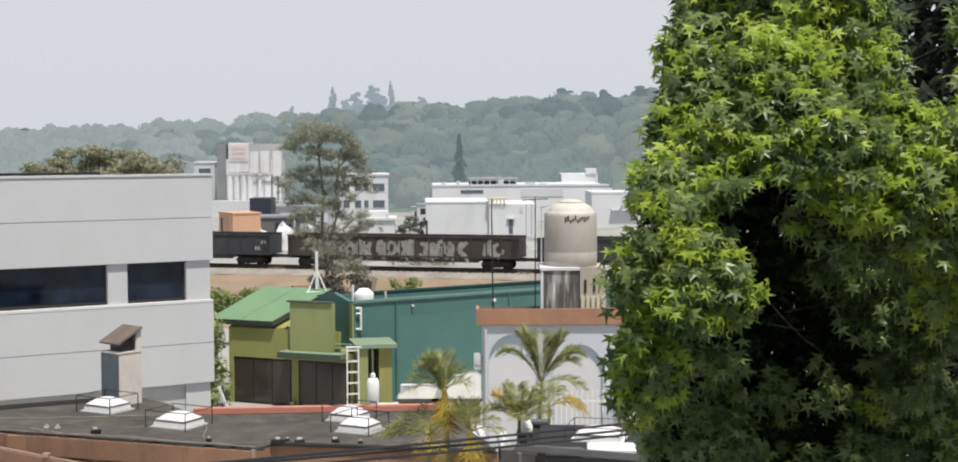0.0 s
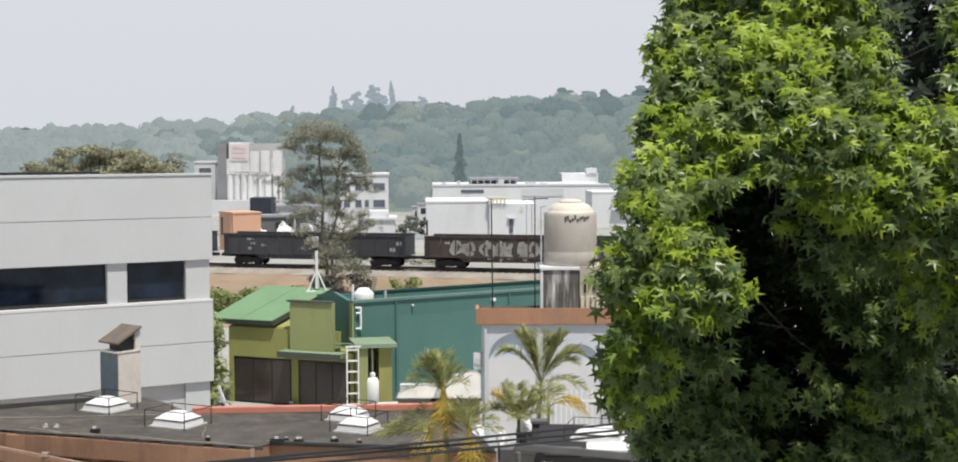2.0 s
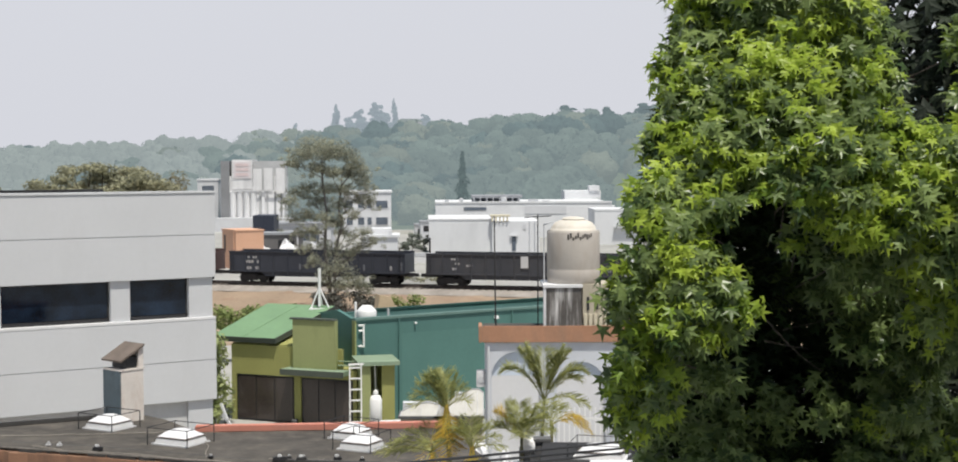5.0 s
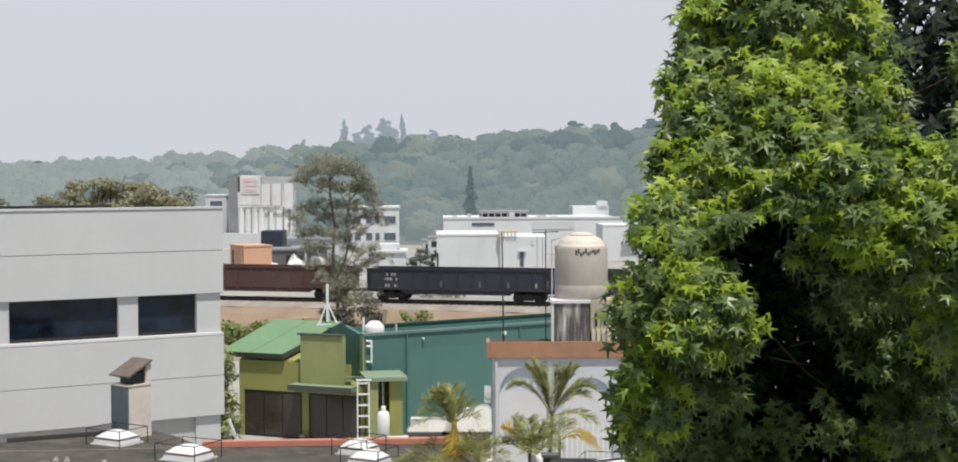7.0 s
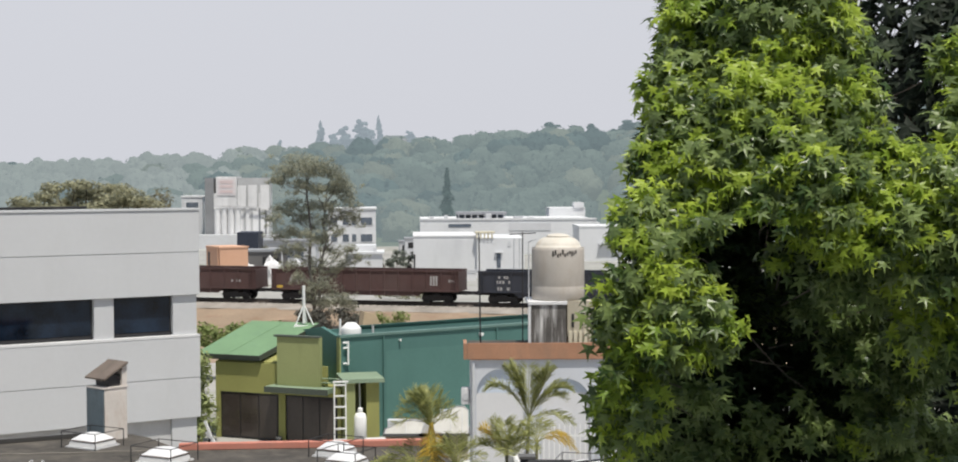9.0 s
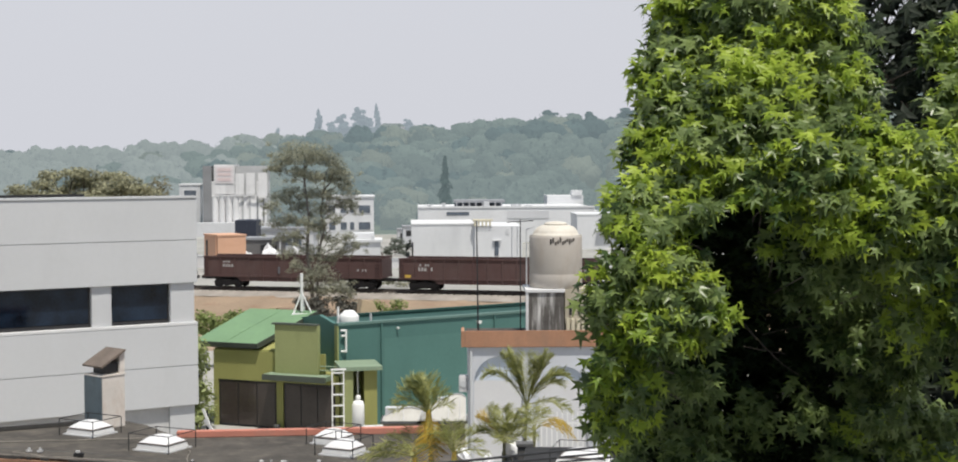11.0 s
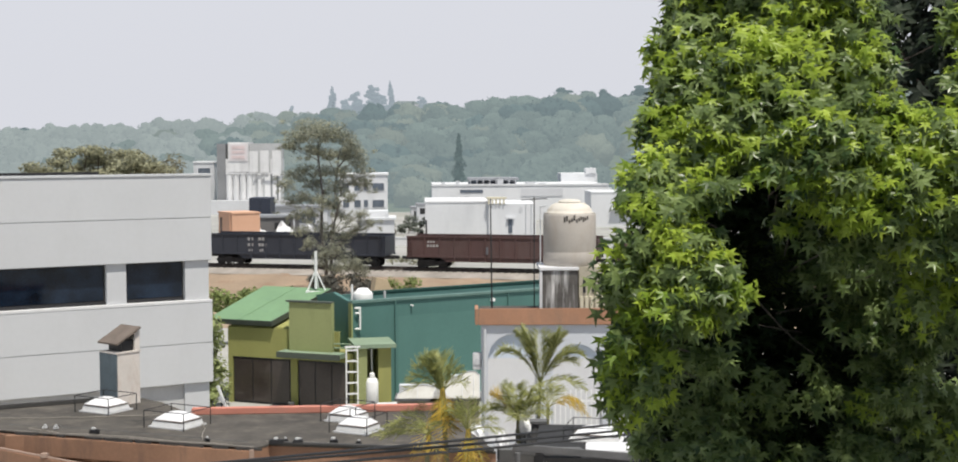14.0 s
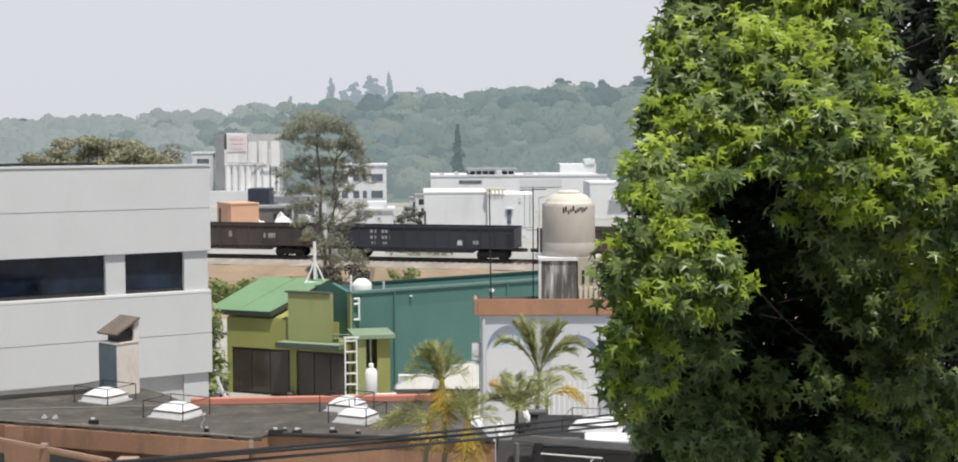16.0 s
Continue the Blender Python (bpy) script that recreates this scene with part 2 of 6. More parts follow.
# darker copy of the leaf, with the inner crown's shade in its colour
GUM_SHADE_LEAF = leaf_mat("shaded_sweetgum_leaf", (0.008, 0.017, 0.007), (0.026, 0.050, 0.012), 0.2, 0.55, 2.4)
# near-black leaf colour that holds the shade of the rear tree's crown
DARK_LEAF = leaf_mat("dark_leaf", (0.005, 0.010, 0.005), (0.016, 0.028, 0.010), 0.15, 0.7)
EUC_LEAF = leaf_mat("eucalyptus_leaf", (0.16, 0.172, 0.142), (0.36, 0.37, 0.275), 0.42, 0.6, 0.35)
TOWN_LEAF = leaf_mat("grey_green_town_leaf", (0.10, 0.12, 0.105), (0.19, 0.21, 0.17), 0.35, 0.6, 0.4)
LIGHT_BUSH = leaf_mat("light_bush_leaf", (0.18, 0.22, 0.085), (0.42, 0.47, 0.21), 0.45, 0.6, 0.8)
SCRUB_LEAF = leaf_mat("grey_scrub_leaf", (0.055, 0.055, 0.048), (0.12, 0.115, 0.095), 0.3, 0.7, 0.5)
YELLOW_LEAF = leaf_mat("yellow_green_leaf", (0.15, 0.155, 0.105), (0.38, 0.375, 0.245), 0.4, 0.6, 0.45)
BROWN_LEAF = leaf_mat("brownish_leaf", (0.13, 0.125, 0.085), (0.23, 0.22, 0.145), 0.3, 0.6, 0.3)
BUSH_LEAF = leaf_mat("bush_leaf", (0.095, 0.135, 0.045), (0.27, 0.32, 0.11), 0.4, 0.6, 0.8)
PALM_LEAF = leaf_mat("palm_leaf", (0.15, 0.17, 0.06), (0.50, 0.51, 0.21), 0.5, 0.5, 2.0)
PALM_DRY = leaf_mat("dry_palm_leaf", (0.34, 0.24, 0.05), (0.66, 0.48, 0.085), 0.35, 0.6, 2.0)
PALM_SHEATH = mat("yellow_palm_sheath", (0.50, 0.35, 0.06), 0.6, var=0.3, scale=4)
PALM_TRUNK = mat("grey_green_palm_trunk", (0.15, 0.145, 0.085), 0.8, var=0.3, scale=3)
PALM_RACHIS = mat("palm_stem", (0.28, 0.28, 0.10), 0.6, var=0.2, scale=3)
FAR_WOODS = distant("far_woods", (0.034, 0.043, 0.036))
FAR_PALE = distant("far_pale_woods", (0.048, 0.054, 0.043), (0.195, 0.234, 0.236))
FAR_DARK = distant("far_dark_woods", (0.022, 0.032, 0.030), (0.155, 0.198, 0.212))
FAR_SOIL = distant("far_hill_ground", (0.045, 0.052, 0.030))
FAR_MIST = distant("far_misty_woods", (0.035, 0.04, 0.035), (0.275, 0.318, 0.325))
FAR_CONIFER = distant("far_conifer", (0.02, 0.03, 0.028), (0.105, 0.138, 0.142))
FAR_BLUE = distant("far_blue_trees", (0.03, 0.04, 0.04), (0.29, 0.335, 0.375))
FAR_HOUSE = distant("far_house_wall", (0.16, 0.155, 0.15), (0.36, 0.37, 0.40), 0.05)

# ---- building blocks ----


def thing(name, x, y, z, rz, label, category, group="", kind=""):
    ob = new(name)
    ob.matrix_basis = pose(x, y, z, 0, 0, rz)
    ob.empty_display_size = 0.2
    return tagged(ob, label, category, group, kind)


def link(name, bm, material, smooth=False):
    me = bpy.data.meshes.new(name)
    bmesh.ops.recalc_face_normals(bm, faces=bm.faces)
    bm.to_mesh(me)
    bm.free()
    me.materials.append(material)
    if smooth:
        for p in me.polygons:
            p.use_smooth = True
    return new(name, me)


def part(name, bm, material, parent, label="", smooth=False):
    ob = link(name, bm, material, smooth)
    ob.parent = parent
    return tagged(ob, label)


def again(ob, m, parent=None):
    """Another piece on the same mesh."""
    o = ob.copy()
    scene.collection.objects.link(o)
    o.parent = parent or ob.parent
    o.matrix_basis = m
    return o


def block(bm, x0, x1, y0, y1, z0, z1):
    v = [bm.verts.new(c) for c in ((x0, y0, z0), (x1, y0, z0), (x1, y1, z0), (x0, y1, z0), (x0, y0, z1), (x1, y0, z1), (x1, y1, z1), (x0, y1, z1))]
    for f in ((3, 2, 1, 0), (4, 5, 6, 7), (0, 1, 5, 4), (1, 2, 6, 5), (2, 3, 7, 6), (3, 0, 4, 7)):
        bm.faces.new([v[i] for i in f])
    return v


def box(x0, x1, y0, y1, z0, z1, soft=0.0):
    bm = bmesh.new()
    block(bm, x0, x1, y0, y1, z0, z1)
    if soft:
        bmesh.ops.bevel(bm, geom=bm.edges[:], offset=soft, segments=2, affect="EDGES")
    return bm


def rod(bm, a, b, r0, r1=None, seg=8):
    """A round bar from a to b."""
    a, b = Vector(a), Vector(b)
    r1 = r0 if r1 is None else r1
    q = (b - a).to_track_quat("Z", "Y")
    rings = []
    for c, r in ((a, r0), (b, r1)):
        rings.append([bm.verts.new(c + q @ Vector((r * math.cos(6.28319 * i / seg), r * math.sin(6.28319 * i / seg), 0))) for i in range(seg)])
    for i in range(seg):
        j = (i + 1) % seg
        bm.faces.new((rings[0][i], rings[0][j], rings[1][j], rings[1][i]))
    bm.faces.new(rings[0][::-1])
    bm.faces.new(rings[1])


def rods(list_of_pairs, r, seg=8):
    bm = bmesh.new()
    for a, b in list_of_pairs:
        rod(bm, a, b, r, seg=seg)
    return bm


def tube(pts, r, seg=6):
    """One bent round wire through the points."""
    bm = bmesh.new()
    pts = [Vector(p) for p in pts]
    rings = []
    for i, p in enumerate(pts):
        q = (pts[min(i + 1, len(pts) - 1)] - pts[max(i - 1, 0)]).to_track_quat("Z", "Y")
        rings.append([bm.verts.new(p + q @ Vector((r * math.cos(6.28319 * k / seg), r * math.sin(6.28319 * k / seg), 0))) for k in range(seg)])
    for u, v in zip(rings, rings[1:]):
        for k in range(seg):
            bm.faces.new((u[k], u[(k + 1) % seg], v[(k + 1) % seg], v[k]))
    bm.faces.new(rings[0][::-1])
    bm.faces.new(rings[-1])
    return bm


def lathe(profile, seg=32):
    """A turned form from (radius, height) pairs, closed above and below."""
    bm = bmesh.new()
    rings = [[bm.verts.new((r * math.cos(6.28319 * i / seg), r * math.sin(6.28319 * i / seg), z)) for i in range(seg)] for r, z in profile]
    for a, b in zip(rings, rings[1:]):
        for i in range(seg):
            j = (i + 1) % seg
            bm.faces.new((a[i], a[j], b[j], b[i]))
    bm.faces.new(rings[0][::-1])
    bm.faces.new(rings[-1])
    return bm


def prism(outline, y0, y1):
    """An outline in x and z, drawn out from y0 to y1."""
    bm = bmesh.new()
    a, b = [bm.verts.new((x, y0, z)) for x, z in outline], [bm.verts.new((x, y1, z)) for x, z in outline]
    bm.faces.new(a)
    bm.faces.new(b[::-1])
    for i in range(len(a)):
        j = (i + 1) % len(a)
        bm.faces.new((a[i], b[i], b[j], a[j]))
    return bm


def slab(outline, z0, z1):
    """An outline in x and y, from z0 to z1."""
    bm = bmesh.new()
    a, b = [bm.verts.new((x, y, z0)) for x, y in outline], [bm.verts.new((x, y, z1)) for x, y in outline]
    bm.faces.new(a[::-1])
    bm.faces.new(b)
    for i in range(len(a)):
        j = (i + 1) % len(a)
        bm.faces.new((a[i], a[j], b[j], b[i]))
    return bm


def mesh_of(name, verts, faces, material, parent=None):
    me = bpy.data.meshes.new(name)
    me.from_pydata(verts, [], faces)
    me.materials.append(material)
    ob = new(name, me)
    ob.parent = parent
    return ob


def scatter(name, shape, faces, spots, material, parent=None):
    """Copies of a small shape (n x 3) at 4x4 spots, in one mesh."""
    shape = np.asarray(shape, float)
    m = np.asarray(spots, float)
    v = np.einsum("kij,nj->kni", m[:, :3, :3], shape) + m[:, None, :3, 3]
    n = len(shape)
    f = [tuple(i + k * n for i in face) for k in range(len(m)) for face in faces]
    return mesh_of(name, v.reshape(-1, 3).tolist(), f, material, parent)


def turn_to(normal, tip, size, at):
    """A 4x4 spot: blade normal, direction of its tip, size and place."""
    n = np.asarray(normal, float)
    n /= np.linalg.norm(n) + 1e-9
    t = np.asarray(tip, float)
    t = t - n * (t @ n)
    t /= np.linalg.norm(t) + 1e-9
    m = np.eye(4)
    m[:3, 0], m[:3, 1], m[:3, 2], m[:3, 3] = np.cross(t, n) * size, t * size, n * size, at
    return m


# ---- ground, hills ----


def relief(x, y):
    """Height of the land."""
    n = (y - 127 + 0.2634 * (x + 22.9)) * 0.967   # distance behind the line of the track
    rise = max(0.0, min(1.0, (n + 17) / 12.0))
    low = 0.9 * rise
    bank = max(0.0, min(1.0, (n + 6.5) / 4.3))
    z = low + (1.72 - low) * bank * bank * (3 - 2 * bank)
    if y > 240:
        k = min(1.0, (y - 240) / 290.0)
        top = 25.0 + 0.065 * x
        side = max(0.0, 1 - (max(0, abs(x + 20) - 330) / 300.0))
        z += max(0.0, top - 6) * side * k * k * (3 - 2 * k)
        z += 2.2 * k * side * noise.noise((x * 0.018, y * 0.018, 3.0))
    return z


def make_ground():
    xs = sorted({*np.arange(-700, 701, 50.0), *np.arange(-120, 61, 4.0), *(-4000.0, -1800.0, 1800.0, 4000.0)})
    ys = sorted({*(-900.0, -300.0, -100.0), *np.arange(-40, 90, 20.0), *np.arange(90, 150, 1.5), *np.arange(150, 260, 12.0), *np.arange(260, 640, 16.0), 700.0, 900.0, 1500.0, 4000.0})
    verts = [(x, y, relief(x, y) + (0.12 * noise.noise((x * 0.35, y * 0.35, 0)) if 95 < y < 126 else 0)) for y in ys for x in xs]
    w = len(xs)
    faces = [(j * w + i, j * w + i + 1, (j + 1) * w + i + 1, (j + 1) * w + i) for j in range(len(ys) - 1) for i in range(w - 1)]
    ob = mesh_of("ground", verts, faces, GROUND)
    for m in (DRY_GRASS, FAR_SOIL, PALE_YARD):
        ob.data.materials.append(m)
    for p in ob.data.polygons:
        x, y, z = p.center
        n = (y - 127 + 0.2634 * (x + 22.9)) * 0.967
        p.material_index = 2 if y > 235 else 3 if n > 2.5 and y > 100 else 1 if n > -24 and y > 85 else 0
        p.use_smooth = True
    return tagged(ob, "dry brown earth, pale yards and wooded rising land", "ground", kind="structure")


make_ground()
# unseen wall added behind the camera to keep sky light off the sweetgum
tagged(link("unseen_shade_wall", box(-11, 11, -2.2, -1.9, 0, 15.5), GREY_RENDER), "plain grey wall added behind the viewpoint to block sky light", "wall", kind="structure")


def ball_shape(seed, rough):
    """A lumpy crown about one unit across, from a divided ball."""
    bm = bmesh.new()
    bmesh.ops.create_icosphere(bm, subdivisions=3, radius=1)
    for v in bm.verts:
        d = v.co.normalized()
        r = 1 + rough * noise.noise(d * 2.3 + Vector((seed, 0, 0))) + 0.5 * rough * noise.noise(d * 6 + Vector((0, seed, 0)))
        v.co = d * r
        v.co.z *= 0.8 if v.co.z > 0 else 0.5
    vs = [tuple(v.co) for v in bm.verts]
    fs = [tuple(v.index for v in f.verts) for f in bm.faces]
    bm.free()
    return vs, fs


def crown_shape(seed):
    """A billowing tree crown about two units across: one lumpy body with loose sprays about its edge."""
    rng = random.Random(seed)
    bm = bmesh.new()
    bmesh.ops.create_icosphere(bm, subdivisions=3, radius=1)
    off = Vector((seed * 3.7, seed * 1.3, 0))
    for v in bm.verts:
        d = v.co.normalized()
        r = 0.9 + 0.24 * noise.noise(d * 1.9 + off) + 0.38 * abs(noise.noise(d * 3.6 + off)) + 0.2 * noise.noise(d * 8 + off)
        v.co = Vector((d.x * r, d.y * r, d.z * r * (0.85 if d.z > 0 else 0.6)))
    drop = [v for v in bm.verts if v.co.z < -0.45 or v.co.y > 0.75]
    bmesh.ops.delete(bm, geom=drop, context="VERTS")
    bm.verts.index_update()
    vs = [tuple(v.co) for v in bm.verts]
    fs = [tuple(v.index for v in f.verts) for f in bm.faces]
    bm.free()
    for _ in range(40):
        d = np.array([rng.gauss(0, 1) for _ in range(3)])
        d[2] = abs(d[2]) * 1.1 - 0.3
        d /= np.linalg.norm(d)
        m = turn_to(d + np.array([rng.uniform(-0.6, 0.6) for _ in range(3)]), (rng.uniform(-1, 1), rng.uniform(-1, 1), rng.uniform(-1, 0.2)), rng.uniform(0.12, 0.24), d * rng.uniform(0.9, 1.1) * np.array((1, 1, 0.85)))
        k = len(vs)
        for c in ((-0.5, -0.35, 0), (0.1, -0.55, 0.08), (0.55, 0.0, 0), (0.2, 0.5, 0.06), (-0.45, 0.35, 0)):
            vs.append(tuple((m @ np.array((*c, 1)))[:3]))
        fs.append((k, k + 1, k + 2, k + 3, k + 4))
    return vs, fs


def crowns(name, spots, material, seed):
    vs, fs = crown_shape(int(seed) + 1)
    mats = []
    for x, y, z, r, h, a in spots:
        m = np.eye(4)
        a = 0.9 * math.sin(a)
        m[:3, :3] = np.array([[math.cos(a) * r, -math.sin(a) * r, 0], [math.sin(a) * r, math.cos(a) * r, 0], [0, 0, h]])
        m[:3, 3] = (x, y, z)
        mats.append(m)
    ob = scatter(name, vs, fs, mats, material)
    for p in ob.data.polygons:
        p.use_smooth = True
    return ob


def make_woods():
    rng = random.Random(4)
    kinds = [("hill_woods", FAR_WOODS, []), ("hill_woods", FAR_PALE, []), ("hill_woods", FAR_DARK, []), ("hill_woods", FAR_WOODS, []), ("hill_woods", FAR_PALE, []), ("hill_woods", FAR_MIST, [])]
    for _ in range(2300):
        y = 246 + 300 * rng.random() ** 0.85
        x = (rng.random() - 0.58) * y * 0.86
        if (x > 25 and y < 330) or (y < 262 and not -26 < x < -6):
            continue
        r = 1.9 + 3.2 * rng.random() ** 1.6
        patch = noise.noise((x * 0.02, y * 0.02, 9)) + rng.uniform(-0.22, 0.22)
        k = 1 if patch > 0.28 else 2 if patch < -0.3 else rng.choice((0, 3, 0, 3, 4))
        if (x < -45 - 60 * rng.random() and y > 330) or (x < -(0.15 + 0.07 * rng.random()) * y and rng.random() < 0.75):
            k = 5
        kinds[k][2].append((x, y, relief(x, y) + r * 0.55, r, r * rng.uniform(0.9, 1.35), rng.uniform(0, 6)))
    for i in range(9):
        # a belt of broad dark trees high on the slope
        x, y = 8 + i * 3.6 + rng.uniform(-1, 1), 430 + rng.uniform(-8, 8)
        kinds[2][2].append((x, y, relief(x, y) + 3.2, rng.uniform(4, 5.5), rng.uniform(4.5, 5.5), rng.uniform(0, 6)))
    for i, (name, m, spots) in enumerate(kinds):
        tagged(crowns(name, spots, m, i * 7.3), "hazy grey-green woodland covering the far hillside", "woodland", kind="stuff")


make_woods()


def ridge_tree(x, y, h, w, material, pointed, seed):
    """A tree standing up from the ridge line: trunk and a crown of clumps."""
    rng = random.Random(seed)
    z = relief(x, y) - 1
    t = thing("ridge_tree", x, y, z, 0, "tall dark tree standing clear on the hazy ridge", "tree", "trees on the ridge")
    bm = bmesh.new()
    rod(bm, (0, 0, 0), (0, 0, h * 0.8), 0.35, 0.1, 6)
    part("trunk", bm, PALE_BARK, t)
    vs, fs = crown_shape(seed + 40)
    mats = []
    for i in range(26):
        k = (i + 0.5) / 26
        r = w * (1.05 - k * 0.85 if pointed else 0.55 + 0.4 * math.sin(k * 3.0)) * rng.uniform(0.6, 1)
        a = rng.uniform(0, 6.28)
        m = np.diag([r * 0.62, r * 0.62, h * 0.075, 1.0])
        m[:3, 3] = (math.cos(a) * r * 0.5, math.sin(a) * r * 0.5, h * (0.25 + 0.72 * k))
        mats.append(m)
    scatter("crown", vs, fs, mats, material, t)
    return t


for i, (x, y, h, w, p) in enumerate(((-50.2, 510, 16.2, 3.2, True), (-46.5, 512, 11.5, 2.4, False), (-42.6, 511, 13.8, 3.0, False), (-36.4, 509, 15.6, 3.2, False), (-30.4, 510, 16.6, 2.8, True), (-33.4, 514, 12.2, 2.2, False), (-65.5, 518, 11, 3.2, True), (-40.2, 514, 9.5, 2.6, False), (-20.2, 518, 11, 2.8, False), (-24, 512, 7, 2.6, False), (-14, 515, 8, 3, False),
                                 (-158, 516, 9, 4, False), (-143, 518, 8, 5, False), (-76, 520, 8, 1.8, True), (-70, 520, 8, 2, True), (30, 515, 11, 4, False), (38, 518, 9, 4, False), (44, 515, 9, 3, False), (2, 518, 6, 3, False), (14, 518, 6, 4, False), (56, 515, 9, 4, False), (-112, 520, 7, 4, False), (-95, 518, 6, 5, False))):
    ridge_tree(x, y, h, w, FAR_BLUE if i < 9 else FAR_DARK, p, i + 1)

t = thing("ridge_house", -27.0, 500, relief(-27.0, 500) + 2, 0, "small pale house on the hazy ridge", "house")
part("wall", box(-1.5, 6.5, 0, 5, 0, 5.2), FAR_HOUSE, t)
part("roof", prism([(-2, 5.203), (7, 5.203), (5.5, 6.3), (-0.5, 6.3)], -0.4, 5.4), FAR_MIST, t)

# ---- railway ----
TX, TY, TA = -22.75, 127.75, -14.755   # a point of the track's middle line and its bearing
TZ = 2.2


def on_track(s):
    return TX + s * math.cos(radians(TA)), TY + s * math.sin(radians(TA))


def make_track():
    t = thing("railway_track", TX, TY, 0, TA, "single railway track of dark rails on pale ballast", "railway track", kind="structure")
    bm = bmesh.new()
    for x0 in range(-160, 140, 20):
        a = [bm.verts.new(c) for c in ((x0, -3.4, 1.66), (x0 + 20, -3.4, 1.66), (x0 + 20, -1.7, 1.98), (x0, -1.7, 1.98), (x0 + 20, 1.7, 1.98), (x0, 1.7, 1.98), (x0 + 20, 3.2, 1.66), (x0, 3.2, 1.66))]
        for f in ((0, 1, 2, 3), (3, 2, 4, 5), (5, 4, 6, 7)):
            bm.faces.new([a[i] for i in f])
    part("ballast", bm, BALLAST, t)
    for side in (-0.72, 0.72):
        part("rail", prism([(-0.07, 2.03), (0.07, 2.03), (0.03, 2.07), (0.035, 2.2), (-0.035, 2.2), (-0.03, 2.07)], -160, 140), RAIL, t).matrix_basis = pose(0, side, 0, 0, 0, -90)
    bm = bmesh.new()
    for i in range(-90, 90):
        block(bm, i * 0.62 - 0.12, i * 0.62 + 0.12, -1.3, 1.3, 1.9, 2.03)
    tagged(part("sleepers", bm, SLEEPER, t), kind="stuff")


make_track()

CAR_PAINT = {
    "black": mat("black_car_paint", (0.038, 0.041, 0.05), 0.6, 0.0, 0.25, 0.35, 20, (0.06, 0.06, 0.064), 0.7, 0.3, 0.1),
    "navy": mat("navy_car_paint", (0.027, 0.032, 0.046), 0.55, 0.0, 0.2, 0.35, 20, (0.04, 0.045, 0.06), 0.5, 0.3, 0.1),
    "red": mat("oxide_red_car_paint", (0.079, 0.043, 0.041), 0.7, 0.0, 0.25, 0.35, 20, (0.10, 0.075, 0.07), 0.6, 0.3, 0.1),
    "brown": mat("brown_car_paint", (0.049, 0.040, 0.039), 0.7, 0.0, 0.3, 0.35, 20, (0.09, 0.07, 0.06), 0.7, 0.3, 0.1),
}
LETTER = mat("worn_white_lettering", (0.34, 0.34, 0.34), 0.8, var=0.25, scale=3)
REFLECTOR = mat("grey_post", (0.12, 0.13, 0.15), 0.7, var=0.2)
MARKER = mat("white_plate", (0.52, 0.53, 0.54), 0.7, var=0.08)
YELLOW_PLATE = mat("yellow_plate", (0.55, 0.38, 0.06), 0.7, var=0.1)
SPRAY = mat("grey_spray_paint", (0.27, 0.275, 0.265), 0.8, var=0.3, scale=0.9, stain=(0.10, 0.095, 0.09), amount=0.8)
SPRAY_DARK = mat("dark_spray_outline", (0.03, 0.03, 0.032), 0.8, var=0.2)
WHEELS = []


def wheelset(bogie, x):
    bm = bmesh.new()
    rod(bm, (0, -0.72, 0), (0, 0.72, 0), 0.09, seg=8)
    for s in (-0.72, 0.72):
        rod(bm, (0, s - 0.06, 0), (0, s + 0.06, 0), 0.42, seg=20)
        rod(bm, (0, s - 0.1, 0), (0, s + 0.1, 0), 0.14, seg=8)
    w = part("wheelset", bm, BLACK_STEEL, bogie)
    w.location = (x, 0, 0.42)
    WHEELS.append((w, x))


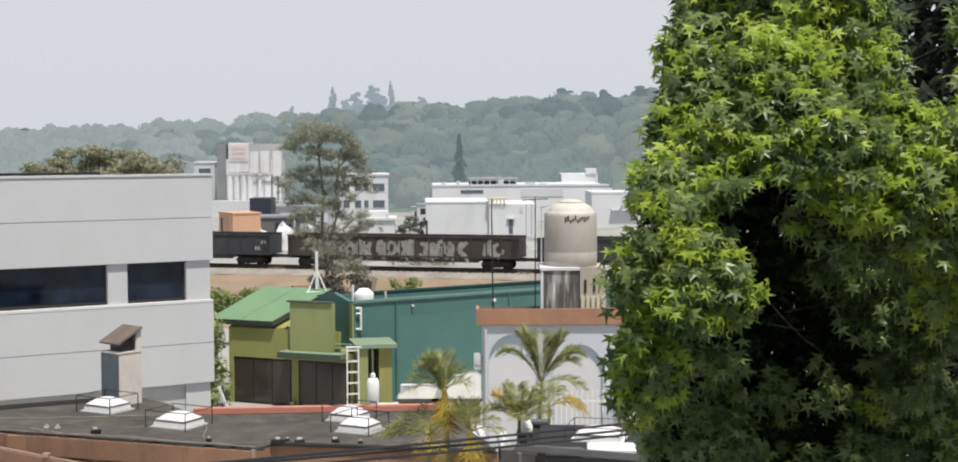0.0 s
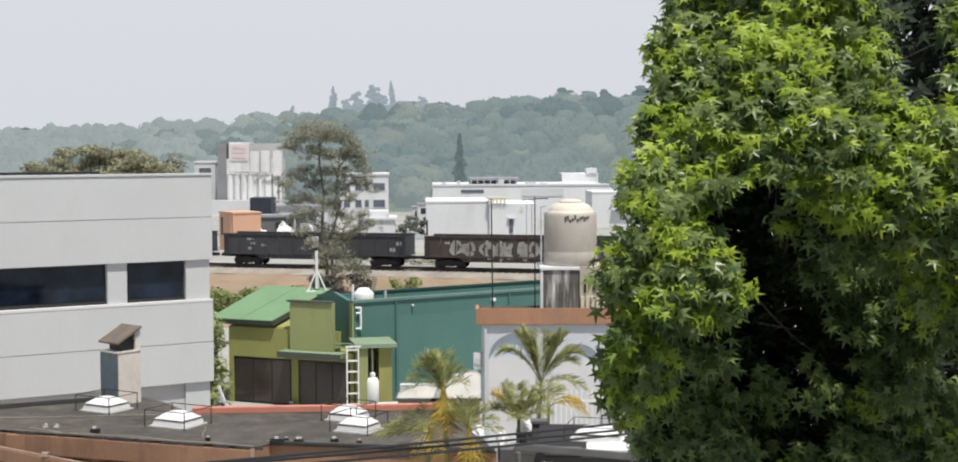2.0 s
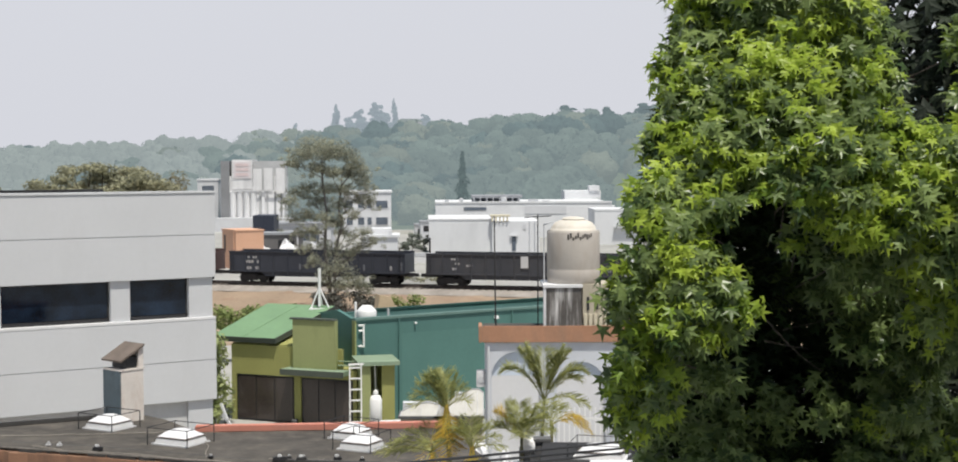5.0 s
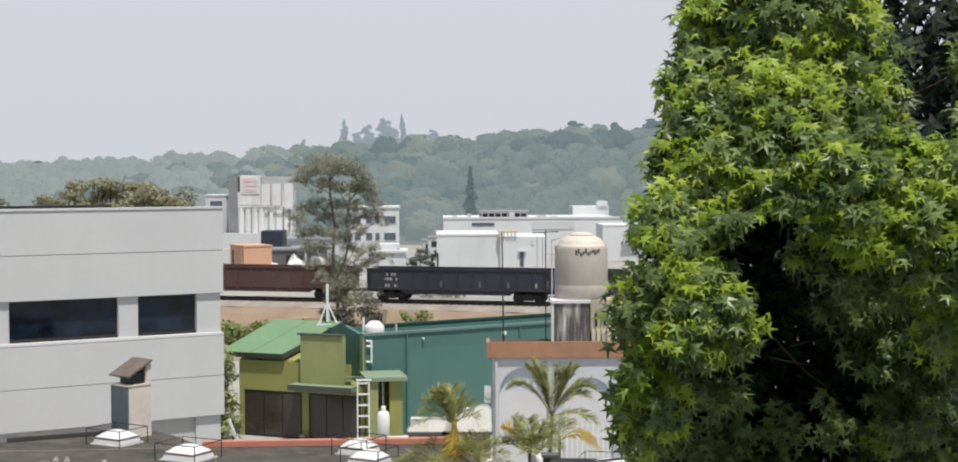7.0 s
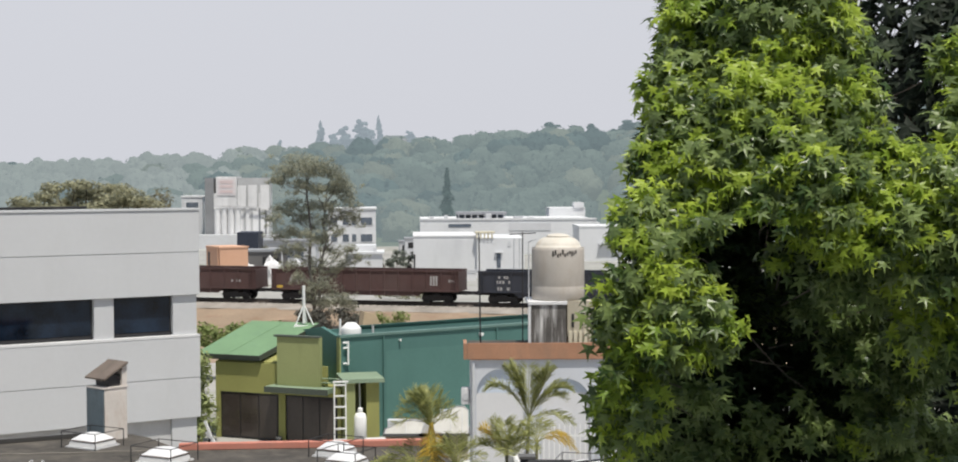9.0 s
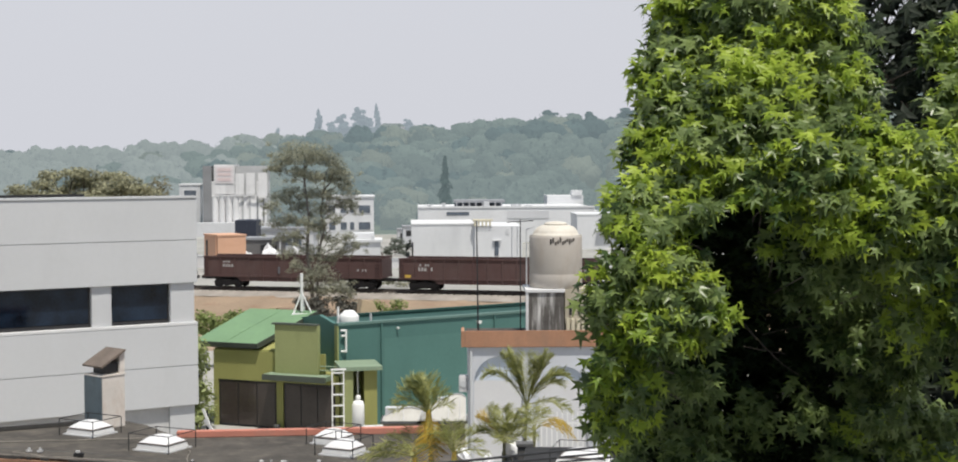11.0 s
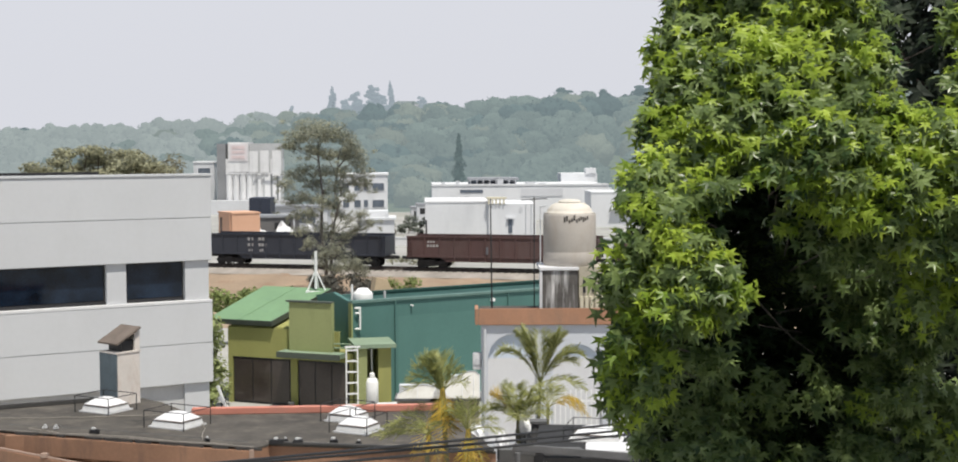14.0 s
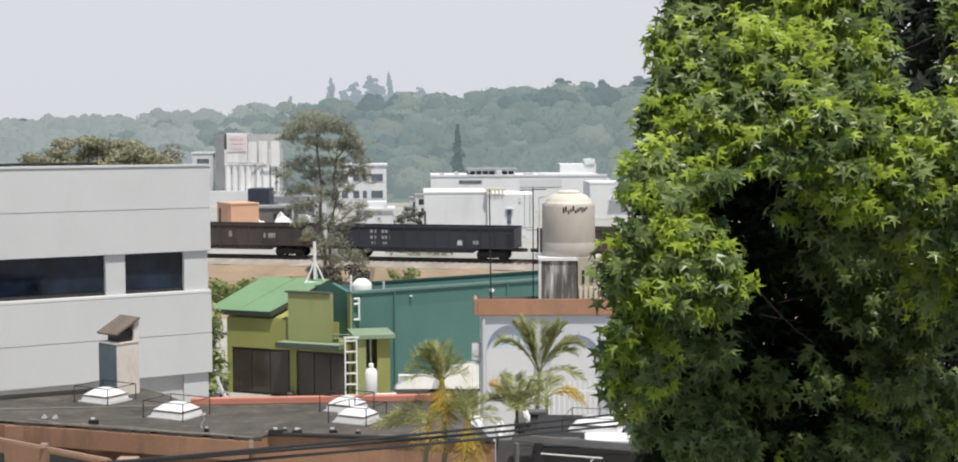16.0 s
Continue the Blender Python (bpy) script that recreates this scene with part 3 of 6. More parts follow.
def freight_car(length, paint, label, marks):
    """An open goods wagon with ribbed steel sides on two bogies; its right-hand end is at 0."""
    car = thing("gondola_car", 0, 0, TZ, TA, label, "freight car", "cars of the goods train")
    p = CAR_PAINT[paint]
    h = 2.62
    for s in (-1, 1):
        bm = prism([(-length + 0.1, 1.0), (-length + 2.9, 1.0), (-length + 3.4, 0.62), (-3.4, 0.62), (-2.9, 1.0), (-0.1, 1.0), (-0.1, h), (-length + 0.1, h)], 1.42 * s, 1.36 * s)
        part("side_wall", bm, p, car)
        part("top_rail", box(-length, 0, min(1.36 * s, 1.5 * s), max(1.36 * s, 1.5 * s), h, h + 0.13, 0.02), p, car)
        part("side_sill", box(-length, 0, min(1.4 * s, 1.5 * s), max(1.4 * s, 1.5 * s), 0.98, 1.12), p, car)
        n = int(length / 1.25)
        for i in range(n + 1):
            x = -0.25 - i * (length - 0.5) / n
            z0 = 0.64 if 3.4 < -x < length - 3.4 else 1.13
            bm = prism([(x - 0.07, 1.43 * s), (x + 0.07, 1.43 * s), (x + 0.045, 1.49 * s), (x - 0.045, 1.49 * s)], z0, h)
            for v in bm.verts:
                v.co = (v.co.x, v.co.z, v.co.y)
            part("rib", bm, p, car)
    for x in (-length, -0.1):
        part("end_wall", box(x, x + 0.1, -1.36, 1.36, 1.0, h, 0.01), p, car)
    part("floor_plate", box(-length + 0.1, -0.1, -1.36, 1.36, 0.98, 1.1), p, car)
    part("centre_sill", box(-length - 0.45, 0.45, -0.22, 0.22, 0.68, 0.98), BLACK_STEEL, car)
    for x, d in ((0.453, 1), (-length - 0.453, -1)):
        part("coupler", box(min(x, x + 0.36 * d), max(x, x + 0.36 * d), -0.14, 0.14, 0.7, 0.96, 0.03), BLACK_STEEL, car)
    for x in (-0.3, -length + 0.3):
        part("ladder", rods([((x - 0.2, -1.54, z), (x + 0.2, -1.54, z)) for z in (1.3, 1.62, 1.94, 2.26, 2.56)] + [((x + e, -1.54, 1.1), (x + e, -1.54, 2.62)) for e in (-0.2, 0.2)], 0.018, 5), p, car)
    for x in (-2.0, -length + 2.0):
        bogie = part("bogie", box(-0.35, 0.35, -1.15, 1.15, 0.5, 0.72), BLACK_STEEL, car)
        bogie.location = (x, 0, 0)
        for s in (-1, 1):
            part("side_frame", prism([(-1.25, 0.5), (-1.1, 0.62), (-0.45, 0.66), (-0.35, 0.78), (0.35, 0.78), (0.45, 0.66), (1.1, 0.62), (1.25, 0.5), (1.05, 0.34), (0.75, 0.36), (0.4, 0.2), (-0.4, 0.2), (-0.75, 0.36), (-1.05, 0.34)], 0.92 * s, 1.06 * s), BLACK_STEEL, bogie)
        wheelset(bogie, -0.88)
        wheelset(bogie, 0.88)
    for kind, x, z, w, hh in marks:
        m = {"letter": LETTER, "plate": MARKER, "post": REFLECTOR, "yellow": YELLOW_PLATE}[kind]
        if kind == "letter":
            bm = bmesh.new()
            k = max(2, int(w / 0.22))
            for i in range(k):
                if (i * 7 + int(z * 10)) % 5 != 4:
                    block(bm, x + i * w / k, x + (i + 0.7) * w / k, -1.436, -1.424, z - 0.12, z - 0.12 + hh)
            tagged(part("lettering", bm, m, car, "worn white unreadable lettering bars"), kind="stuff")
        else:
            part({"plate": "marker_plate", "post": "side_post", "yellow": "yellow_plate"}[kind], box(x, x + w, -1.505, -1.425, z - 0.12, z - 0.12 + hh, 0.01), m, car)
    return car


def graffiti(car, x0, x1, z0, z1, seed):
    """Sprayed bulky letter forms along a wagon's side: bent strokes with dark outlines, no real letters."""
    rng = random.Random(seed)
    fill, edge = bmesh.new(), bmesh.new()
    layer = 0

    def stroke(b, pts, half, y):
        ring = []
        for k, (px, pz) in enumerate(pts):
            qx, qz = pts[min(k + 1, len(pts) - 1)]
            ox, oz = pts[max(k - 1, 0)]
            dx, dz = qx - ox, qz - oz
            n = math.hypot(dx, dz) + 1e-6
            ring.append((px - dz / n * half, pz + dx / n * half, px + dz / n * half, pz - dx / n * half))
        for u, v in zip(ring, ring[1:]):
            b.faces.new([b.verts.new(c) for c in ((u[0], y, u[1]), (v[0], y, v[1]), (v[2], y, v[3]), (u[2], y, u[3]))])

    x = x0
    while x < x1:
        w = rng.uniform(0.7, 1.2)
        for _ in range(rng.choice((3, 3, 4))):
            kind = rng.choice("iioubs")
            cx, cz = x + w * rng.uniform(0.2, 0.8), (z0 + z1) / 2 + rng.uniform(-0.15, 0.15)
            hh, ww = (z1 - z0) * rng.uniform(0.3, 0.5), w * rng.uniform(0.2, 0.42)
            if kind == "i":
                pts = [(cx + rng.uniform(-0.15, 0.15), cz - hh), (cx, cz), (cx + rng.uniform(-0.15, 0.15), cz + hh)]
            elif kind == "s":
                pts = [(cx + ww * math.cos(a * 0.9), cz - hh + 2 * hh * a / 6.28) for a in (0, 1.0, 2.1, 3.1, 4.2, 5.2, 6.28)]
            else:
                turn, reach = rng.uniform(0, 6.28), 6.0 if kind == "o" else 3.6
                pts = [(cx + ww * math.cos(turn + reach * k / 7), cz + hh * 0.8 * math.sin(turn + reach * k / 7)) for k in range(8)]
            half = rng.uniform(0.1, 0.17)
            layer += 1
            stroke(edge, pts, half + 0.06, -1.436 - 0.00012 * layer)
            stroke(fill, pts, half, -1.46 - 0.00012 * layer)
        x += w * rng.uniform(0.75, 1.0)
    tagged(part("graffiti_outline", edge, SPRAY_DARK, car, "dark sprayed outlines"), kind="stuff")
    tagged(part("graffiti", fill, SPRAY, car, "grey sprayed graffiti letters"), kind="stuff")


# right-hand end of each car along the track at the start, length, paint, label, marks
SPEED, SLOWING = 6.068, 0.0335   # the train loses a little pace as it passes
TRAIN = []
for front, length, paint, label, marks in (
    (45.9, 17.2, "black", "black steel gondola car with worn lettering", [("letter", -16, 2.1, 1.2, 0.2)]),
    (27.2, 20.1, "brown", "rusty brown gondola car covered in grey graffiti", [("letter", -18.75, 2.2, 0.9, 0.18)]),
    (5.45, 16.3, "black", "black gondola car with one white plate on its side", [("plate", -8.23, 1.75, 0.62, 0.95), ("letter", -14.13, 2.3, 0.9, 0.18), ("letter", -14.03, 1.95, 0.7, 0.16), ("letter", -14.03, 1.5, 0.8, 0.2), ("letter", -12.83, 1.8, 0.6, 0.16), ("letter", -1.33, 1.5, 0.8, 0.3), ("letter", -0.75, 2, 0.6, 0.3)]),
    (-12.7, 15.75, "navy", "dark navy gondola car with small grey side posts", [("post", -9.32, 1.35, 0.16, 0.5), ("post", -6.02, 1.35, 0.16, 0.5), ("post", -3.62, 1.35, 0.16, 0.5), ("post", -0.33, 1.35, 0.18, 0.7), ("letter", -14.02, 2.25, 0.9, 0.2), ("letter", -14.22, 1.85, 1.3, 0.24), ("letter", -14.12, 1.3, 0.5, 0.25), ("letter", -13.32, 1.3, 0.5, 0.25), ("letter", -1.52, 1.4, 0.5, 0.35)]),
    (-30.1, 16.4, "red", "oxide red gondola car with white lettering", [("letter", -14.6, 2.2, 0.9, 0.16), ("letter", -14.7, 1.8, 1.3, 0.3), ("yellow", -15.85, 1.25, 0.5, 0.22), ("letter", -2.4, 1.6, 0.7, 0.8), ("letter", -1.05, 1.9, 0.9, 0.2)]),
    (-47.95, 16.0, "red", "oxide red gondola car with a short number line", [("letter", -14.2, 2.3, 0.7, 0.16), ("letter", -14.5, 1.95, 1.3, 0.2), ("post", -9.18, 1.4, 0.16, 0.6), ("letter", -2.18, 1.7, 0.9, 0.18)]),
    (-65.85, 16.15, "navy", "dark navy gondola car with two columns of lettering", [("letter", -12.3, 2.3, 0.6, 0.25), ("letter", -11.3, 2.3, 0.6, 0.25), ("letter", -12.3, 1.8, 0.6, 0.25), ("letter", -11.3, 1.8, 0.8, 0.25), ("letter", -12.2, 1.35, 0.4, 0.2), ("letter", -11.2, 1.35, 0.4, 0.2), ("letter", -3.65, 1.45, 0.9, 0.3), ("plate", -4.75, 1.35, 0.4, 0.4)]),
    (-83.6, 16.2, "brown", "dark brown gondola car with faint lettering", [("letter", -4.1, 1.75, 1.1, 0.4), ("letter", -7.3, 1.8, 0.3, 0.5), ("yellow", -0.45, 1.5, 0.3, 0.5)]),
    (-101.4, 17.2, "black", "black steel gondola car with worn lettering", [("letter", -15, 2.1, 1.2, 0.2)]),
):
    car = freight_car(length, paint, label, marks)
    if "graffiti" in label:
        graffiti(car, -18.0, -16.8, 1.0, 2.4, 5)
        graffiti(car, -15.2, -5.0, 0.75, 2.45, 6)
        graffiti(car, -3.0, -2.2, 1.0, 2.4, 7)
    TRAIN.append((car, front))

# ---- the town behind the line ----


def house_shell(name, x, y, z, rz, w, d, h, material, label, category, roof=None, over=0.0):
    t = thing(name, x, y, z, rz, label, category)
    part("wall", box(0, w, 0, d, -1.5, h), material, t)
    part("roof", box(-over, w + over, -over, d + over, h + 0.003, h + 0.25), roof or material, t)
    return t


def far_window(t, x0, x1, z0, z1, y=0.0, material=None):
    f = part("window", box(x0 - 0.1, x1 + 0.1, y - 0.06, y - 0.003, z0 - 0.1, z1 + 0.1), FACTORY_WHITE, t)
    n = max(1, int((x1 - x0) / 1.1))
    for i in range(n):
        w = (x1 - x0) / n
        part("pane", box(x0 + i * w + 0.04, x0 + (i + 1) * w - 0.04, y - 0.08, y - 0.064, z0, z1), material or WINDOW_DARK, f)


def make_silos():
    t = thing("grain_silo_block", -40.1, 230, 3.0, 3, "white concrete silo block with a faded pink sign", "silo")
    # left tower coloured dark for the silo's side away from the sun
    part("stair_tower", box(-0.75, 0.6, 0.5, 6, -2, 9.7), SILO_SHADE, t)
    part("wall", box(0.603, 9.1, 0.6, 8, -2, 7.3), CONCRETE, t)
    part("head_house", box(1.0, 4.2, 0.4, 8, 5.3, 9.9), CONCRETE, t)
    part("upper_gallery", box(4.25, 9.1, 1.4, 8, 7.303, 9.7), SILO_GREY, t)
    for i in range(4):
        bm = bmesh.new()
        x = 1.15 + i * 1.05
        rod(bm, (x, 0.6, 0.4), (x, 0.6, 4.9), 0.5 if i % 2 else 0.53, seg=16)
        part("silo_bin", bm, CONCRETE, t, smooth=False)
    # grey slot strips put the shade of upright recesses on the flat wall
    for i, (x, z0, z1) in enumerate(((4.3, 5.2, 8.5), (5.95, 5.2, 8.6), (7.85, 4.6, 8.6))):
        part("pier", box(x, x + 1.35, 0.35, 0.59, z0, z1), CONCRETE, t)
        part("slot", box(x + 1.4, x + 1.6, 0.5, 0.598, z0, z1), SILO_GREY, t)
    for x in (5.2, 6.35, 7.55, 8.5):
        part("slot", box(x, x + 0.28, 0.5, 0.597, 0.3, 5.1), SILO_GREY if x < 7 else SILO_SHADE, t)
    part("buttress", box(5.6, 6.1, 0.3, 0.597, 0.3, 4.9), CONCRETE, t)
    part("band", box(0.9, 9.0, 0.02, 0.19, 4.95, 5.1), CONCRETE, t)
    s = part("sign_board", box(1.2, 4.0, 0.28, 0.397, 7.0, 9.6), SIGN_PINK, t)
    for z in (7.35, 8.15, 8.85):
        part("sign_bar", box(1.6, 3.6, 0.23, 0.277, z, z + 0.45), SIGN_RED, s)
    part("base_shed", box(-1.5, 11, -2, 0.0, -2, 0.9), FACTORY_GREY, t)


make_silos()
t = house_shell("pale_block", -45.6, 236, 3.0, 3, 3.3, 6, 6.6, FACTORY_GREY, "small pale block beyond the office roof", "building", FACTORY_WHITE, 0.1)
far_window(t, 0.7, 2.7, 3.0, 4.0)
far_window(t, 0.7, 2.7, 4.9, 5.8)


def make_orange_block():
    t = thing("orange_block_house", -24.8, 148, 1.7, 30, "small orange rendered block house with a flat roof", "building")
    part("wall", box(0, 3.0, 0, 3.9, -0.5, 3.85), ORANGE_BLOCK, t)
    part("parapet", box(-0.06, 3.06, -0.06, 3.96, 3.853, 4.0), ORANGE_BLOCK, t)
    part("corner_pipe", rods([((-0.06, 0.4, 0), (-0.06, 0.4, 3.8))], 0.06), ORANGE_BLOCK, t)
    part("door_slot", box(-0.05, -0.003, 2.9, 3.3, 1.6, 3.4), DARK_FRAME, t)


make_orange_block()
t = house_shell("navy_shed", -26.5, 170, 2.0, 0, 2.45, 4, 4.1, NAVY, "dark navy sheet metal shed tower", "shed")
part("seam", box(1.3, 1.4, -0.05, -0.003, 0, 4.3), NAVY, t)
t = house_shell("dark_lean_to", -25.2, 163, 1.7, 0, 5.0, 3, 2.75, SHED_DARK, "low dark grey lean-to beside the orange block house", "shed", ROOF_GREY, 0.15)
part("opening", box(2.6, 4.4, -0.05, -0.003, 0.9, 2.2), DARK_FRAME, t)
part("post", box(4.7, 4.85, -0.3, -0.15, -1.5, 3.3), FACTORY_GREY, t)
t = house_shell("low_grey_shed", -27.5, 180, 1.7, 0, 9, 5, 3.1, FACTORY_GREY, "low grey shed with a pale roof", "shed", ROOF_GREY, 0.2)
far_window(t, 5.2, 7.6, 1.2, 2.4)
part("door", box(3.6, 4.6, -0.05, -0.003, 0, 2.3), SIGN_RED, t)
for x, y, w, d, h in ((-22.4, 150, 3.0, 2.5, 2.75), (-20.0, 152, 2.6, 2.5, 3.2), (-17.2, 150, 2.6, 2, 2.9)):
    t = thing("white_tarpaulin_heap", x, y, 1.72, 8, "crumpled white tarpaulin over a heap", "tarpaulin", "tarpaulin heaps")
    vs, fs = ball_shape(x, 0.35)
    scatter("sheet", vs, fs, [np.diag([w * 0.5, d * 0.5, h, 1.0])], WHITE_PAINT, t)


def make_offices():
    t = house_shell("white_office_block", -20.8, 220, 2.0, 4, 7.2, 9, 5.9, FACTORY_WHITE, "white three-storey office block with ribbon windows", "building", FACTORY_WHITE, 0.15)
    for z in (1.1, 3.6):
        for x0, x1 in ((0.5, 1.5), (2.2, 3.2), (3.6, 4.3), (4.9, 6.7)):
            far_window(t, x0, x1, z, z + 1.1)
    t = house_shell("white_annex", -13.1, 160, 1.7, 3, 3.9, 5, 2.6, FACTORY_WHITE, "small white annex with a stepped roof", "building", FACTORY_WHITE, 0.2)
    part("roof_box", box(0.9, 3.2, 1, 4, 2.86, 3.5), FACTORY_WHITE, t)
    part("roof_vent", box(2.9, 3.3, 0.3, 0.7, 2.86, 3.3), FACTORY_GREY, t)
    for i, (x, w, h) in enumerate(((-8.6, 1.6, 2.0), (-7.2, 2.6, 1.4), (-5.9, 1.2, 2.3), (-9.8, 1.4, 1.2))):
        t = house_shell("low_outbuilding", x, 205 + i * 3, 2.0, 5, w + 1.5, 3, h, FACTORY_GREY, "low grey outbuilding with a dark opening", "shed", ROOF_GREY, 0.1)
        part("opening", box(0.4, w, -0.04, -0.003, h - 1.2, h - 0.4), DARK_FRAME, t)


make_offices()


def make_warehouse():
    t = thing("white_warehouse", -6.0, 165, 1.7, 2, "large plain white warehouse with a lower front block", "warehouse")
    part("wall", box(0, 7.1, 0, 12, -0.5, 4.25), FACTORY_WHITE, t)
    part("parapet", box(-0.06, 7.1, -0.06, 12, 4.253, 4.4), WHITE_PAINT, t)
    part("downpipe", rods([((0.12, -0.06, 0), (0.12, -0.06, 2.3))], 0.09), DARK_FRAME, t)
    part("tower_wall", box(7.103, 12.4, -0.5, 11, -0.5, 4.1), FACTORY_WHITE, t)
    d = part("doorway", box(9.3, 9.75, -0.57, -0.503, 0.8, 2.4), WINDOW_DARK, t)
    part("door_hood", box(9.1, 10.0, -0.8, -0.503, 2.45, 2.6), FACTORY_WHITE, t)
    part("vent", box(10.55, 10.9, -0.56, -0.503, 3.2, 3.75), FACTORY_GREY, t)
    bm = bmesh.new()
    block(bm, 6.9, 9.1, -0.75, 0.5, 4.65, 4.85)
    part("louvre_hood", bm, CREAM, t, "cream louvred vent hood")
    for i in range(5):
        part("louvre", box(7.0 + i * 0.42, 7.2 + i * 0.42, -0.7, -0.55, 4.1, 4.65), CREAM, t)
    for x in (11.3, 11.9):
        part("downpipe", rods([((x, -0.56, 0), (x, -0.56, 4.1))], 0.08), FACTORY_GREY, t)
    u = thing("white_factory_hall", -6.6, 208, 1.7, 2, "long white factory hall with rooftop sheds", "factory")
    part("wall", box(0, 25, 0, 20, -0.5, 4.9), FACTORY_WHITE, u)
    part("parapet", box(-0.05, 25, -0.1, 0.2, 4.903, 5.15), FACTORY_WHITE, u)
    part("roof_shed", box(5.2, 12.4, 2, 8, 5.6, 5.95), ROOF_GREY, u)
    for i in range(8):
        part("shed_post", box(5.4 + i * 0.92, 5.6 + i * 0.92, 2.2, 2.4, 4.9, 5.6), FACTORY_GREY, u)
    part("shed_wall", box(5.3, 12.2, 5, 7.5, 4.9, 5.6), WINDOW_DARK, u)
    part("ribbon_window", box(4.0, 7.2, -0.06, -0.003, 3.9, 4.35), WINDOW_DARK, u)
    for x, w, h in ((1.3, 0.6, 0.5), (3.4, 0.5, 0.7), (13.2, 1.4, 0.5), (15.2, 1.0, 0.35), (9.3, 0.8, 0.9)):
        part("roof_unit", box(x, x + w, 0.6, 1.6, 4.9, 4.9 + h), FACTORY_GREY, u)
    part("grey_band", box(12.6, 18.5, -0.08, -0.003, 3.4, 4.5), FACTORY_GREY, u)
    v = thing("white_corner_block", 12.2, 228, 1.7, 2, "white corner block with a stepped white roof", "building")
    part("wall", box(0, 8.4, 0, 9, -0.5, 3.9), FACTORY_WHITE, v)
    part("upper_wall", box(0.6, 6.2, 0.5, 7, 3.903, 6.2), FACTORY_WHITE, v)
    part("stair_head", box(4.4, 6.0, 0.3, 2.5, 6.203, 7.0), FACTORY_WHITE, v)
    part("roof_bin", lathe([(0.1, 0), (0.6, 0.15), (0.6, 0.6), (0.2, 0.85)], 16), FACTORY_WHITE, v).location = (5.2, 1.5, 6.2)
    w = thing("white_side_block", 14.5, 190, 1.7, 2, "plain white block beside the factory", "building")
    part("wall", box(0, 6.2, 0, 8, -0.5, 4.4), FACTORY_WHITE, w)
    part("parapet", box(-0.05, 6.25, -0.05, 8, 4.403, 4.6), FACTORY_WHITE, w)
    part("canopy", box(2.5, 6.2, -0.6, -0.003, 2.2, 2.4), FACTORY_GREY, w)


TAN_SHEET = mat("tan_sheet", (0.42, 0.33, 0.22), 0.85, var=0.15, scale=1.5)
CREAM = mat("cream_louvre", (0.60, 0.55, 0.42), 0.7, var=0.1)
make_warehouse()
for x, y, w, h in ((-36, 158, 11, 1.4), (-19, 157, 20, 0.95), (5, 152, 22, 1.1), (-8, 160, 14, 0.9)):
    t = thing("low_white_wall", x, y, 1.6, -6, "low whitewashed boundary wall behind the railway", "wall", "boundary walls")
    part("wall", box(0, w, 0, 0.25, -0.3, h), WHITE_PAINT, t)
    part("coping", box(-0.05, w + 0.05, -0.05, 0.3, h + 0.003, h + 0.1), FACTORY_GREY, t)

# ---- trees of the middle distance ----
DIAMOND = [(0, -0.5, 0), (0.22, 0, 0.04), (0, 0.5, 0), (-0.22, 0, 0.04)]
BLADE = [(0, 1, 2, 3)]


def clump_leaves(rng, centre, radii, count, size, droop=0.3):
    spots = []
    for _ in range(count):
        d = np.array([rng.gauss(0, 1) for _ in range(3)])
        d /= np.linalg.norm(d)
        p = np.array(centre) + d * np.array(radii) * (rng.random() ** 0.45)
        spots.append(turn_to(d + np.array([rng.uniform(-1, 1), rng.uniform(-1, 1), 0.6]), [rng.uniform(-1, 1), rng.uniform(-1, 1), -droop], size * rng.uniform(0.6, 1.3), p))
    return spots


def branch(bm, a, b, r0, r1, rng, bend=0.12, seg=6, steps=4):
    a, b = Vector(a), Vector(b)
    prev, pr = a, r0
    for i in range(1, steps + 1):
        k = i / steps
        q = a.lerp(b, k) + (Vector((rng.uniform(-1, 1), rng.uniform(-1, 1), 0)) * bend * (b - a).length * (1 - k) * k * 4 if i < steps else Vector())
        r = r0 + (r1 - r0) * k
        rod(bm, prev, q, pr, r, seg)
        prev, pr = q, r


